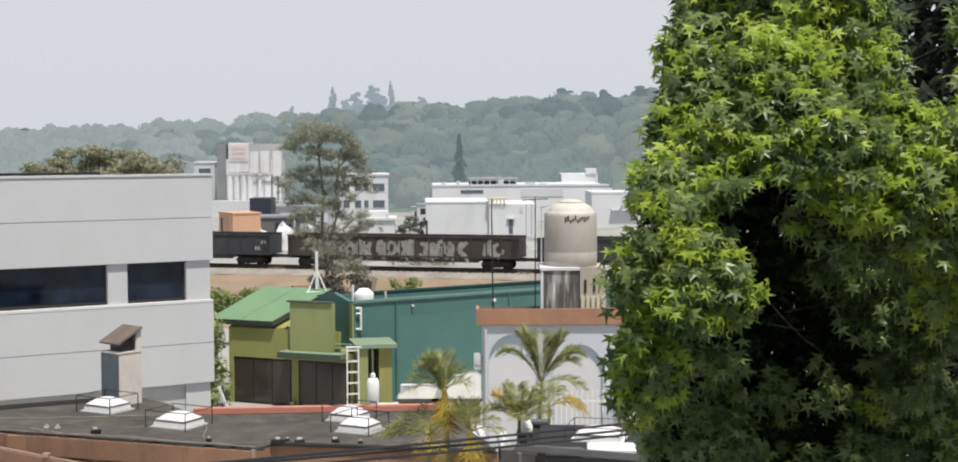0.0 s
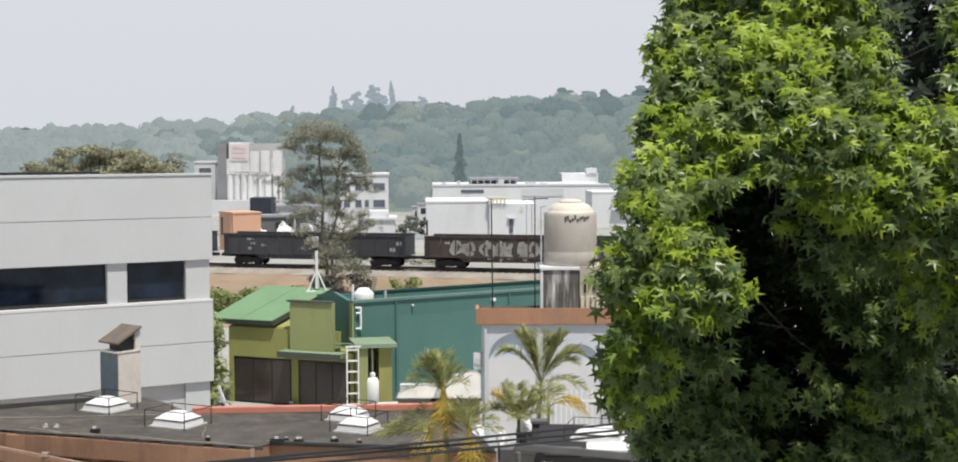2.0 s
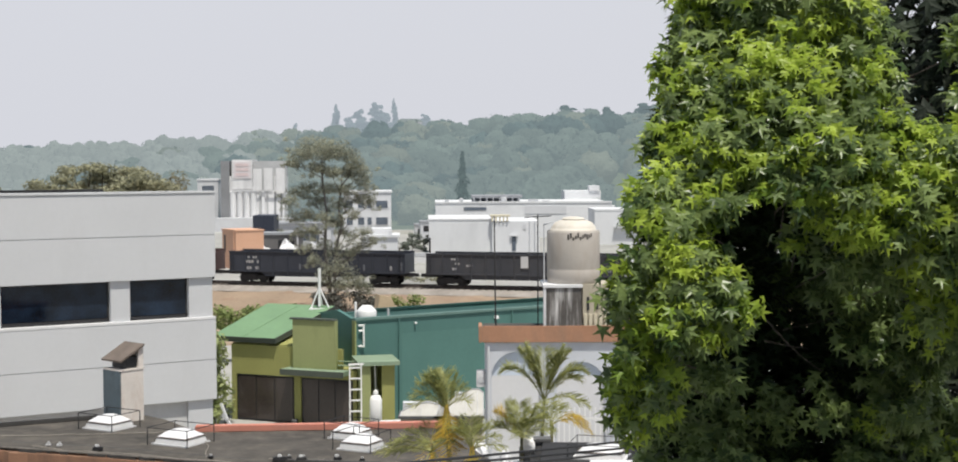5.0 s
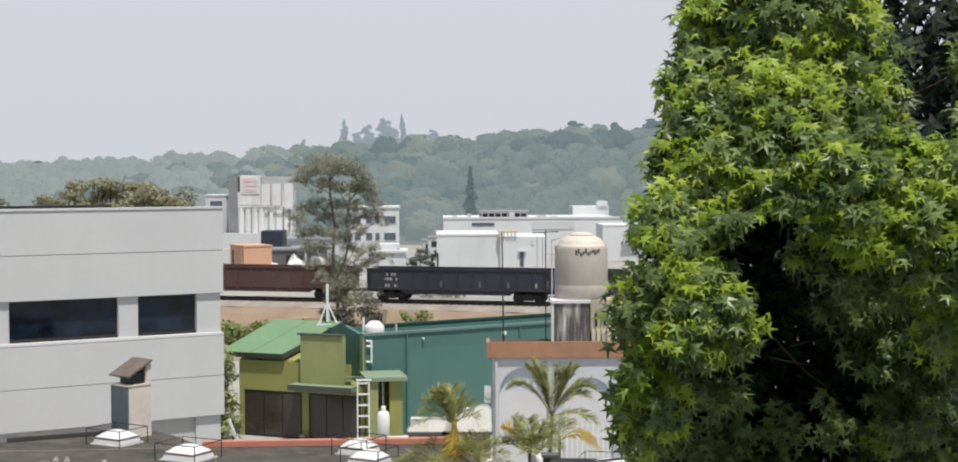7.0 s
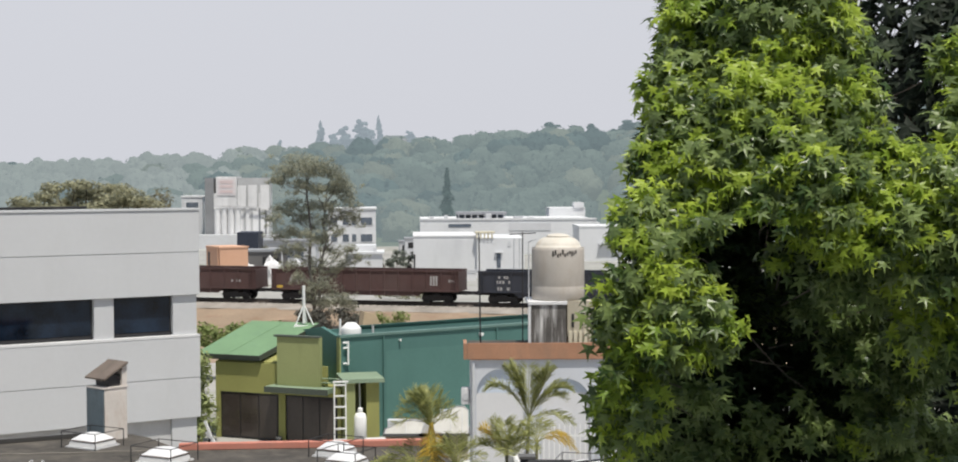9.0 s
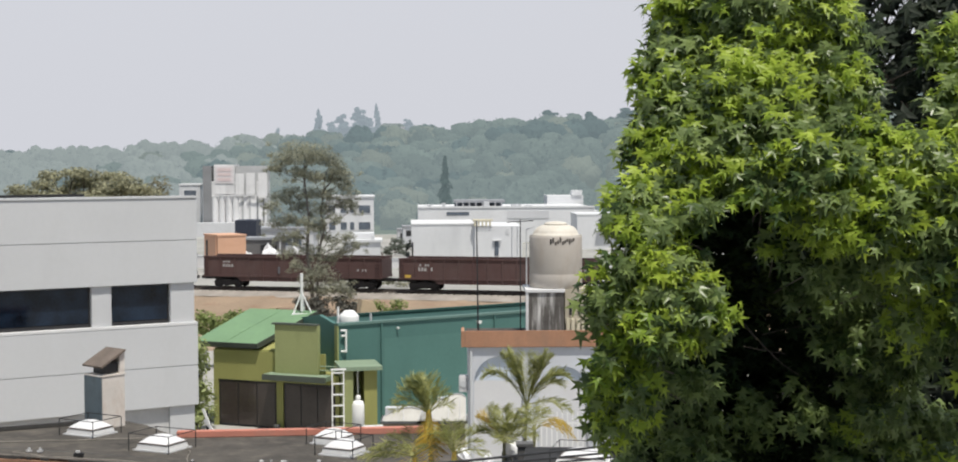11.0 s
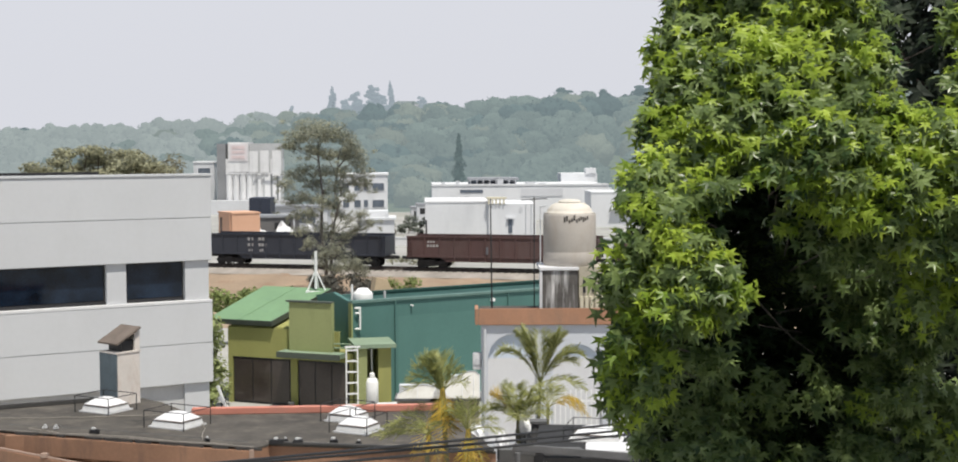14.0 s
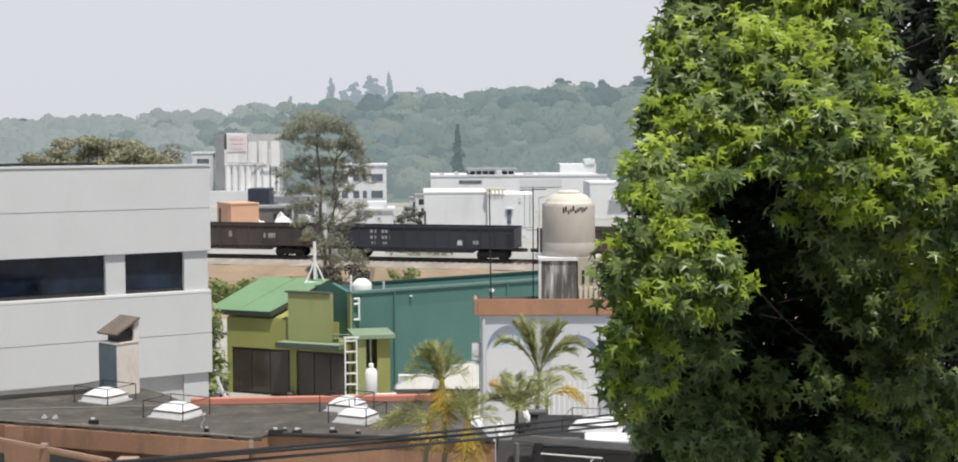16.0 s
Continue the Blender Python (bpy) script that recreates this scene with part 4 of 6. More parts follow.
def make_eucalyptus():
    rng = random.Random(12)
    t = thing("eucalyptus_tree", -11.5, 113, 1.2, 0, "tall thin grey-green eucalyptus with an open crown", "tree")
    bm = bmesh.new()
    branch(bm, (-0.15, 0, 0), (-0.75, 0, 11.6), 0.17, 0.05, rng, 0.02, 8, 8)
    part("trunk", bm, PALE_BARK, t)
    bm = bmesh.new()
    branch(bm, (0.2, 0.1, 0), (0.75, 0.3, 10.4), 0.14, 0.04, rng, 0.03, 8, 8)
    part("trunk", bm, PALE_BARK, t)
    spots = []
    # flat leaf pads at the limbs' ends, dense above and open below: middle, half width, half height
    pads = [(-0.9, 12.7, 1.3, 0.55), (0.5, 12.5, 1.3, 0.6), (-1.8, 12.0, 1.0, 0.5), (1.6, 11.9, 1.0, 0.5), (-0.2, 12.0, 1.5, 0.5), (2.3, 11.3, 0.7, 0.5), (-2.5, 11.3, 0.6, 0.35),
            (2.7, 10.3, 0.8, 0.6), (1.7, 10.6, 0.7, 0.45), (3.1, 9.4, 0.6, 0.5), (-0.6, 10.9, 0.7, 0.35), (0.6, 10.6, 0.7, 0.35),
            (-2.4, 9.0, 0.9, 0.45), (-1.5, 9.4, 0.8, 0.4), (-3.0, 8.3, 0.5, 0.4), (0.2, 9.3, 0.9, 0.4), (1.5, 9.2, 0.8, 0.4), (2.4, 8.5, 0.7, 0.4), (-0.8, 8.4, 0.8, 0.4), (0.9, 8.1, 0.8, 0.4), (3.3, 8.3, 0.4, 0.35),
            (-2.6, 7.0, 0.8, 0.4), (-1.6, 7.4, 0.6, 0.35), (-0.3, 7.1, 0.7, 0.4), (1.9, 7.3, 0.6, 0.35), (0.6, 6.7, 0.6, 0.4), (-2.2, 5.9, 0.7, 0.35), (-1.0, 6.1, 0.6, 0.4), (1.2, 5.9, 0.5, 0.35), (2.8, 6.0, 0.6, 0.3), (3.3, 5.3, 0.5, 0.3),
            (-0.4, 5.0, 0.6, 0.4), (0.5, 4.8, 0.5, 0.4), (-1.7, 4.8, 0.5, 0.3), (2.2, 4.8, 0.5, 0.3), (1.4, 4.3, 0.5, 0.3), (-1.2, 3.9, 0.5, 0.3),
            (0.4, 3.4, 0.9, 0.6), (1.2, 2.7, 0.9, 0.7), (-0.4, 2.8, 0.7, 0.6), (2.0, 2.0, 0.8, 0.5), (0.7, 2.0, 0.9, 0.5), (2.7, 1.5, 0.5, 0.4)]
    for x, z, rx, rz in pads:
        x, y = x - 0.04 * z, rng.uniform(-0.9, 0.9)
        n = int(rx * 800 * (1.3 if z > 10 else 0.85 if z > 4 else 0.9))
        spots += clump_leaves(rng, (x, y, z), (rx * 1.15, rx, rz * 1.35), n, 0.16, 0.9)
        for _ in range(6):
            # loose sprigs about the pad
            spots += clump_leaves(rng, (x + rng.uniform(-1.7, 1.7) * rx, y + rng.uniform(-0.5, 0.5), z + rng.uniform(-2.4, 1.0) * rz), (0.32, 0.34, 0.22), 48, 0.15, 0.9)
        bm = bmesh.new()
        k = max(0.8, z - rng.uniform(1.2, 2.2))
        branch(bm, (0.2 + 0.05 * k if x > 0.1 else -0.15 - 0.05 * k, 0, k), (x, y, z), 0.04, 0.015, rng, 0.12, 5, 3)
        part("limb", bm, PALE_BARK, t)
    tagged(scatter("crown", DIAMOND, BLADE, spots, EUC_LEAF, t), kind="stuff")


make_eucalyptus()


def leafy_tree(name, x, y, z, height, clumps, material, label, seed, leaf, trunk=0.25, bark=None):
    rng = random.Random(seed)
    t = thing(name, x, y, z, 0, label, "tree" if "bush" not in name else "bush")
    bm = bmesh.new()
    branch(bm, (0, 0, -0.3), (0, 0, height * 0.7), trunk, trunk * 0.4, rng, 0.05, 7, 5)
    part("trunk", bm, bark or BARK, t)
    spots = []
    for cx, cy, cz, rx, rz, n in clumps:
        spots += clump_leaves(rng, (cx, cy, cz), (rx, rx, rz), n, leaf, 0.3)
        bm = bmesh.new()
        branch(bm, (0, 0, height * 0.35), (cx, cy, cz), trunk * 0.4, 0.02, rng, 0.1, 5, 3)
        part("limb", bm, bark or BARK, t)
    tagged(scatter("crown", DIAMOND, BLADE, spots, material, t), kind="stuff")
    return t


rng = random.Random(31)
leafy_tree("spreading_tree", -27.8, 108, 0.5, 9, [(-4.2 + 8.4 * (i % 9) / 8, rng.uniform(-2, 2), 10.6 + 1.0 * math.sin(3.1 * (i % 9) / 8) - 1.3 * (i // 9) * 0.6 + rng.uniform(-0.25, 0.25), rng.uniform(0.9, 1.4), 0.45, 380) for i in range(27)], YELLOW_LEAF, "broad flat-topped yellow-green tree behind the office", 5, 0.3, 0.4)
leafy_tree("brown_green_tree", -27.0, 128, 1.0, 9, [(rng.uniform(-2.4, 1.7), rng.uniform(-1, 1), rng.uniform(7, 10.2), 1.1, 0.8, 110) for i in range(14)], BROWN_LEAF, "thin brownish tree beyond the office roof", 6, 0.4)
leafy_tree("dark_tree", -27.6, 80, 0.0, 13, [(rng.uniform(-1.2, 0.9), rng.uniform(-1, 1), rng.uniform(7, 13.6), 0.6, 0.7, 150) for i in range(18)], EUC_LEAF, "dark tall tree at the edge of the town", 8, 0.4)
leafy_tree("courtyard_shrub", -12.75, 69.6, 0, 4.3, [(rng.uniform(-0.4, 0.4), rng.uniform(-1, 1), rng.uniform(0.6, 4.3), 0.55, 0.6, 130) for i in range(16)], LIGHT_BUSH, "tall green shrub between two buildings", 9, 0.3, 0.08)
leafy_tree("embankment_bush", -14.2, 92, 0.0, 4.2, [(rng.uniform(-2.6, 2.6), rng.uniform(-1, 1), rng.uniform(1.6, 3.3), 0.8, 0.5, 190) for i in range(16)], BUSH_LEAF, "green bush growing at the foot of the embankment", 10, 0.3, 0.1)
leafy_tree("embankment_bush", -4.9, 100, 0.0, 3.6, [(rng.uniform(-1.2, 1.2), rng.uniform(-0.6, 0.6), rng.uniform(2.2, 3.4), 0.5, 0.4, 110) for i in range(9)], BUSH_LEAF, "small light green bush behind the teal warehouse", 11, 0.25, 0.08)
leafy_tree("dark_bush", -9.9, 104, 0.2, 3, [(rng.uniform(-2.4, 2.6), rng.uniform(-0.6, 0.6), rng.uniform(1.5, 3.0), 0.75, 0.5, 170) for i in range(14)], SCRUB_LEAF, "low dark bush on the brown slope", 12, 0.3, 0.08)


leafy_tree("trackside_weeds_bush", -5.2, 131.5, 1.7, 0.6, [(-2.6 + i * 0.6, rng.uniform(-0.4, 0.4), 0.3 + 0.25 * rng.random(), 0.5, 0.35, 60) for i in range(10)], YELLOW_LEAF, "yellow-green weeds growing beside the track", 13, 0.25, 0.03)
t = thing("tan_tarpaulin", -6.4, 98, 0.2, 20, "tan sheet propped up like a small tent", "tarpaulin")
part("sheet", prism([(-1.1, 0), (0.9, 0), (0.5, 2.6), (0.2, 3.3), (-0.6, 3.5)], -0.5, 0.5), TAN_SHEET, t)


for x, y, w in ((-9.9, 176, 1.0), (-8.5, 179, 0.9), (-7.2, 177, 0.8)):
    leafy_tree("town_bush", x, y, 1.7, 0.8, [(rng.uniform(-w, w), rng.uniform(-0.6, 0.6), rng.uniform(0.3, 1.9), 0.45, 0.35, 70) for i in range(9)], TOWN_LEAF, "low grey-green bush among the town roofs", int(x * -10), 0.3, 0.06)


def make_conifer(x, y, z, h, w):
    rng = random.Random(3)
    t = thing("conifer", x, y, z, 0, "dark narrow conifer in front of the wooded hill", "tree")
    bm = bmesh.new()
    rod(bm, (0, 0, 0), (0, 0, h * 0.95), 0.22, 0.04, 7)
    part("trunk", bm, PALE_BARK, t)
    spots = []
    for i in range(900):
        k = rng.random() ** 0.8
        a = rng.uniform(0, 6.28)
        r = w * (1.02 - k) * rng.uniform(0.3, 1) * (0.78 + 0.3 * math.sin(k * 26 + a))
        spots.append(turn_to((math.cos(a), math.sin(a), 1.2), (math.cos(a), math.sin(a), -0.35), rng.uniform(0.7, 1.1), (r * math.cos(a), r * math.sin(a), h * (0.08 + 0.92 * k))))
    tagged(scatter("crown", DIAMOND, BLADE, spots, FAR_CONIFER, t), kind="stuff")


make_conifer(-3.45, 258, 2, 12.2, 2.5)

# ---- office building ----


def make_office():
    t = thing("office_building", -8.7, 48, 0, 31.1, "grey panelled office building with dark ribbon windows", "building")
    part("core", box(-22, -0.12, 0.35, 12, 0, 11.3), GREY_RENDER, t)
    part("ground_wall", box(-22, -0.95, 0.2, 0.34, 0, 4.76), GREY_RENDER, t, "set-back lower wall")
    part("corner_pier", box(-0.94, -0.1, 0.12, 0.34, 0, 4.76), GREY_PANEL, t)
    for z0, z1 in ((10.158, 11.5), (8.76, 10.142), (6.068, 7.38), (4.76, 6.052)):
        part("facade_panel", box(-22, 0, 0, 0.34, z0, z1, 0.012), GREY_PANEL, t)
    part("joint", box(-22, -0.02, 0.014, 0.3, 10.1, 10.2), DARK_JOINT, t)
    part("joint", box(-22, -0.02, 0.014, 0.3, 6.02, 6.1), DARK_JOINT, t)
    part("sill", box(-22, 0, -0.008, 0.34, 7.383, 7.47, 0.008), WHITE_PAINT, t, "pale projecting sill")
    part("coping", box(-22, 0.03, -0.03, 0.4, 11.503, 11.58, 0.01), GREY_PANEL, t)
    part("roof_edge", box(-22, -3.4, 0.9, 1.1, 11.3, 11.66), DARK_FRAME, t)
    for x0, x1 in ((-0.88, -0.08), (-3.46, -2.83), (-7.45, -6.84), (-11.5, -10.9)):
        part("pier", box(x0, x1, 0.1, 0.34, 7.473, 8.757), GREY_PANEL, t)
    for x0, x1 in ((-2.83, -0.88), (-6.84, -3.46), (-10.9, -7.45)):
        w = part("window", box(x0, x1, 0.3, 0.36, 7.473, 8.757), DARK_FRAME, t)
        n = 1
        for i in range(n):
            a, b = x0 + 0.05 + i * (x1 - x0 - 0.1) / n, x0 + 0.05 + (i + 1) * (x1 - x0 - 0.1) / n
            part("pane", box(a + 0.02, b - 0.02, 0.27, 0.297, 7.6, 8.7), DARK_GLASS, w)
        part("lower_rail", box(x0, x1, 0.24, 0.299, 7.473, 7.58), DARK_FRAME, w)


DARK_JOINT = mat("grey_joint", (0.34, 0.34, 0.34), 0.9, var=0.1)
make_office()

# ---- olive house ----


def make_olive_house():
    t = thing("olive_house", -9.12, 70, 0, -23, "olive green house with a sloping green roof", "house")
    bm = bmesh.new()
    part("wall", box(-3.35, 0.2, 0.12, 4.4, 0, 3.75), OLIVE, t)
    part("gable_wall", prism([(0.12, 3.753), (4.3, 3.753), (4.3, 4.85)], -3.1, 0.0), OLIVE, t).matrix_basis = pose(0, 0, 0, 0, 0, 90) @ Matrix.Diagonal((1, -1, 1, 1))
    part("front_wall", box(-3.35, 2.76, 0, 0.118, 2.26, 3.7), OLIVE, t)
    part("lintel", box(2.763, 3.5, 0, 0.118, 2.26, 2.7), OLIVE, t)
    for x0, x1 in ((-3.35, -3.1), (0.14, 0.5), (3.3, 3.5)):
        part("pillar", box(x0, x1, 0, 0.118, 0, 2.257), OLIVE, t)
    part("back_wall", box(0.203, 3.4, 0.5, 3, 0, 2.7), OLIVE, t)
    part("parapet_wall", box(0.22, 2.52, -0.25, 0.0, 2.75, 5.05), OLIVE_LIGHT, t)
    part("parapet_cap", box(0.08, 2.5, -0.32, 0.03, 5.053, 5.13), GREEN_TRIM, t)
    r = part("roof", slab([(-0.4, 0), (3.1, 0), (3.85, 4.75), (-0.05, 4.75)], 0, 0.06), GREEN_ROOF, t)
    slope = math.degrees(math.atan2(1.14, 4.5))
    r.matrix_basis = pose(-3.9, -0.2, 4.03, slope, 0, 0)
    part("fascia", box(-0.43, 3.14, -0.04, -0.003, -0.2, 0.05), GREEN_TRIM, r)
    part("verge", slab([(3.103, 0), (3.15, 0), (3.9, 4.75), (3.853, 4.75)], -0.2, 0.06), GREEN_TRIM, r)
    part("seam", slab([(1.3, 0.02), (1.33, 0.02), (1.88, 4.7), (1.85, 4.7)], 0.063, 0.075), GREEN_ROOF, r)
    part("handrail", rods([((2.55, -0.1, 3.15), (3.4, 0.0, 3.15)), ((2.55, -0.1, 2.95), (3.4, 0.0, 2.95))], 0.03), AWNING_GREEN, t)
    part("flower_pot", lathe([(0.12, 0), (0.16, 0.2), (0.14, 0.26)], 12), GREY_DARK, t).location = (0.3, -0.25, 0.02)
    a = part("awning", box(-0.13, 3.2, -0.8, -0.003, 2.52, 2.74), AWNING_GREEN, t)
    part("awning_fascia", box(-0.16, 3.23, -0.84, -0.803, 2.46, 2.735), GREEN_TRIM, a)
    for x0, x1 in ((-3.08, 0.12), (0.52, 3.28)):
        w = part("sliding_door", box(x0, x1, 0.06, 0.11, 0.02, 2.25), DARK_FRAME, t)
        for i in range(3):
            d = (x1 - x0 - 0.1) / 3
            part("pane", box(x0 + 0.08 + i * d, x0 + 0.02 + (i + 1) * d, 0.035, 0.057, 0.12, 2.17), BROWN_GLASS, w)


make_olive_house()


def make_teal():
    t = thing("teal_warehouse", -6.03, 70, 0, 33.3, "teal painted warehouse with a low sheet roof", "warehouse")
    part("front_wall", box(0, 16, 0, 0.2, 0, 4.93), TEAL, t)
    part("end_wall", prism([(0.203, 0), (6, 0), (6, 4.7), (2.0, 5.3), (0.203, 4.95)], 0.0, 0.2), TEAL, t).matrix_basis = pose(0, 0, 0, 0, 0, 90) @ Matrix.Diagonal((1, -1, 1, 1))
    part("back_wall", box(0, 16, 5.8, 6, 0, 4.7), TEAL, t)
    part("roof", box(0.2, 16, 0.2, 5.8, 4.5, 4.6), TEAL_DARK, t)
    part("coping", box(-0.06, 16, -0.08, 0.26, 4.933, 5.05), TEAL_COPING, t)
    part("corner_strip", box(-0.08, -0.003, -0.05, 0.25, 0, 4.93), OLIVE_LIGHT, t)
    part("back_parapet", box(4, 16, 5.7, 6.0, 4.703, 4.8), TEAL_DARK, t)
    part("repainted_panel", box(2.5, 8.6, -0.004, -0.0005, 0, 4.15), TEAL_PALE, t)
    for x in (2.35, 9.0):
        part("downpipe", rods([((x, -0.05, 0), (x, -0.05, 4.9))], 0.05), TEAL, t)
    part("bracket_pipe", rods([((0.35, -0.12, 3.65), (0.35, -0.12, 4.75)), ((0.3, -0.12, 3.7), (0.12, -0.02, 3.7)), ((0.3, -0.12, 4.7), (0.12, -0.02, 4.7)), ((0.3, -0.12, 4.45), (0.1, -0.1, 4.45))], 0.05), WHITE_STEEL, t)
    part("wall_lamp", box(7.9, 8.1, -0.2, -0.003, 4.55, 4.7, 0.02), WHITE_STEEL, t)
    part("wall_lamp", box(3.2, 3.3, -0.15, -0.003, 4.6, 4.68), WHITE_STEEL, t)
    w = thing("roof_water_tank", -5.75, 73, 4.6, 0, "small white plastic water tank on the warehouse roof", "water tank")
    part("tank_body", lathe([(0.46, 0), (0.49, 0.06), (0.49, 0.5), (0.46, 0.55), (0.27, 0.74), (0.24, 0.77), (0.05, 0.78)], 24), WHITE_STEEL, w, smooth=True)
    part("vent_pipe", rods([((-0.55, 0.0, 0), (-0.55, 0, 0.95))], 0.06), WHITE_STEEL, w)
    v = thing("roof_vent", -4.6, 71.8, 4.6, 0, "short grey vent pipe on the warehouse roof", "vent pipe")
    part("pipe", rods([((0, 0, 0), (0, 0, 0.75)), ((0, 0, 0.3), (0.22, 0, 0))], 0.06), GREY_RENDER, v)


TEAL_PALE = mat("pale_teal_repaint", (0.078, 0.18, 0.16), 0.75, var=0.1, scale=0.4, stain=(0.066, 0.157, 0.14), amount=0.5, streak=0.25)
TEAL_COPING = mat("grey_green_coping", (0.11, 0.19, 0.17), 0.7, var=0.15, scale=0.6)
make_teal()


def make_mast():
    t = thing("antenna_mast", -8.2, 74, 5.15, 0, "white antenna mast on three splayed legs", "antenna mast")
    part("pole", rods([((0, 0, 0.1), (0, 0, 2.0))], 0.075), WHITE_STEEL, t)
    for x, y in ((-0.42, -0.1), (0.5, -0.1), (0.1, 0.4)):
        part("leg", rods([((x, y, -0.02), (0, 0, 1.05))], 0.04), WHITE_STEEL, t)
    part("base_plate", box(-0.5, 0.55, -0.2, 0.5, -0.2, 0.0), WHITE_STEEL, t)


make_mast()


def make_annex():
    t = thing("olive_porch", -5.55, 67.6, 0, 12, "small olive porch with a flat green slab roof", "porch")
    part("roof_slab", box(-0.2, 1.75, -0.1, 2.4, 3.1, 3.28), AWNING_GREEN, t)
    part("side_wall", box(-0.05, 0.4, 0.05, 2.2, 0, 3.097), OLIVE_LIGHT, t)
    part("far_wall", box(0.95, 1.55, 0.25, 2.2, 0, 3.097), OLIVE, t)
    part("back_wall", box(0.4, 0.95, 1.6, 1.75, 0, 3.097), OLIVE_LIGHT, t)
    part("pipe", rods([((0.72, 0.5, 0), (0.66, 0.5, 3.0))], 0.035), WHITE_STEEL, t)
    g = thing("white_gas_cylinder", -4.95, 67.8, 0, 0, "upright white gas cylinder with a round cap", "gas cylinder")
    part("support_plinth", box(-0.3, 0.3, -0.25, 0.25, 0, 0.35), WHITE_PAINT, g)
    part("cylinder", lathe([(0.22, 0.35), (0.29, 0.42), (0.29, 1.5), (0.22, 1.68), (0.08, 1.72)], 20), WHITE_STEEL, g, smooth=True)
    part("valve_cap", lathe([(0.04, 1.7), (0.12, 1.76), (0.12, 1.9), (0.05, 1.95)], 14), WHITE_STEEL, g)
    s = thing("step_ladder", -5.79, 66.8, 0.4, 8, "white metal ladder leaning on the porch", "ladder")
    for x in (-0.26, 0.26):
        part("rail", box(x - 0.03, x + 0.03, -0.03, 0.03, 0, 2.85), WHITE_STEEL, s)
    for i in range(6):
        part("rung", box(-0.22, 0.22, -0.025, 0.025, 0.2 + i * 0.5, 0.27 + i * 0.5), WHITE_STEEL, s)
    part("top_hook", box(-0.32, 0.38, -0.05, 0.05, 2.853, 2.92), WHITE_STEEL, s)
    part("foot_block", box(-0.4, 0.4, -0.15, 0.15, -0.4, -0.003), WHITE_PAINT, s)
    tall = [(-0.5, 0), (0.86, 0), (0.86, 0.74), (0.74, 0.86), (0.55, 0.86), (0.1, 0.68), (-0.4, 0.36)]
    flat = [(0, 0), (1.42, 0), (1.42, 0.2), (1.12, 0.36), (0.8, 0.44), (0.42, 0.38), (0.05, 0.16)]
    for x, outline, label in ((-0.83, tall, "white plastic sheet stretched over an arched grey frame"), (-2.36, flat, "low sagging white sheet over a grey frame")):
        c = thing("sheeted_frame", x, 42, 0, 0, label, "shelter", "sheeted frames")
        back = pose(0, 0, 5.213, -36, 0, 0)
        wide, high = outline[1][0], outline[4][1]
        part("sheet", prism(outline, 0, 0.3), SHEETING, c).matrix_basis = back
        part("deck", box(outline[0][0] - 0.06, wide + 0.05, -0.06, 1.0, 5.14, 5.207), GREY_DARK, c)
        part("stand", box(0.02, wide - 0.02, 0.1, 0.95, 0, 5.137), BEIGE_BLOCK, c)
        part("back_wall", box(0.05, wide - 0.06, 0.56, 0.9, 5.21, 5.213 + 0.65 * high), FACTORY_GREY, c)
        for a, b in ((0, 6), (6, 5), (5, 4), (4, 3), (3, 2), (2, 1)):
            part("rib", rods([((outline[a][0], -0.02, outline[a][1]), (outline[b][0], -0.02, outline[b][1]))], 0.012, 6), FACTORY_GREY, c).matrix_basis = back
        for k in (0.42, 0.8):
            part("rib", rods([((k * wide, -0.02, 0), (k * wide, -0.02, high * 0.86))], 0.009, 6), FACTORY_GREY, c).matrix_basis = back
    b = thing("plastic_crate", -4.2, 66.5, 0, 5, "pale plastic crate on the porch floor", "crate")
    part("crate_wall", box(-0.45, 0.55, -0.2, 0.2, 0, 0.75, 0.03), WHITE_PAINT, b)


make_annex()
for i, (x, z, a) in enumerate(((-11.9, 0.75, 24), (-11.75, 0.3, 42))):
    t = thing("white_board", x, 67.4, 0, -20, "thin white board leaning among the shrubs", "board", "leaning boards")
    part("post", box(-0.03, 0.03, 0.06, 0.12, 0, z + 0.6), BLACK_STEEL, t)
    part("panel", box(-0.06, 0.06, -0.03, 0.03, -0.4, 0.4), WHITE_PAINT, t).matrix_basis = pose(0, 0, z + 0.3, 0, -a, 0)

# ---- white building with arches ----


def arch_outline(x0, x1, z0, spring, top, n=14):
    c, r = (x0 + x1) / 2, (x1 - x0) / 2
    return [(x0, z0)] + [(c - r * math.cos(math.pi * i / n), spring + (top - spring) * math.sin(math.pi * i / n)) for i in range(n + 1)] + [(x1, z0)]


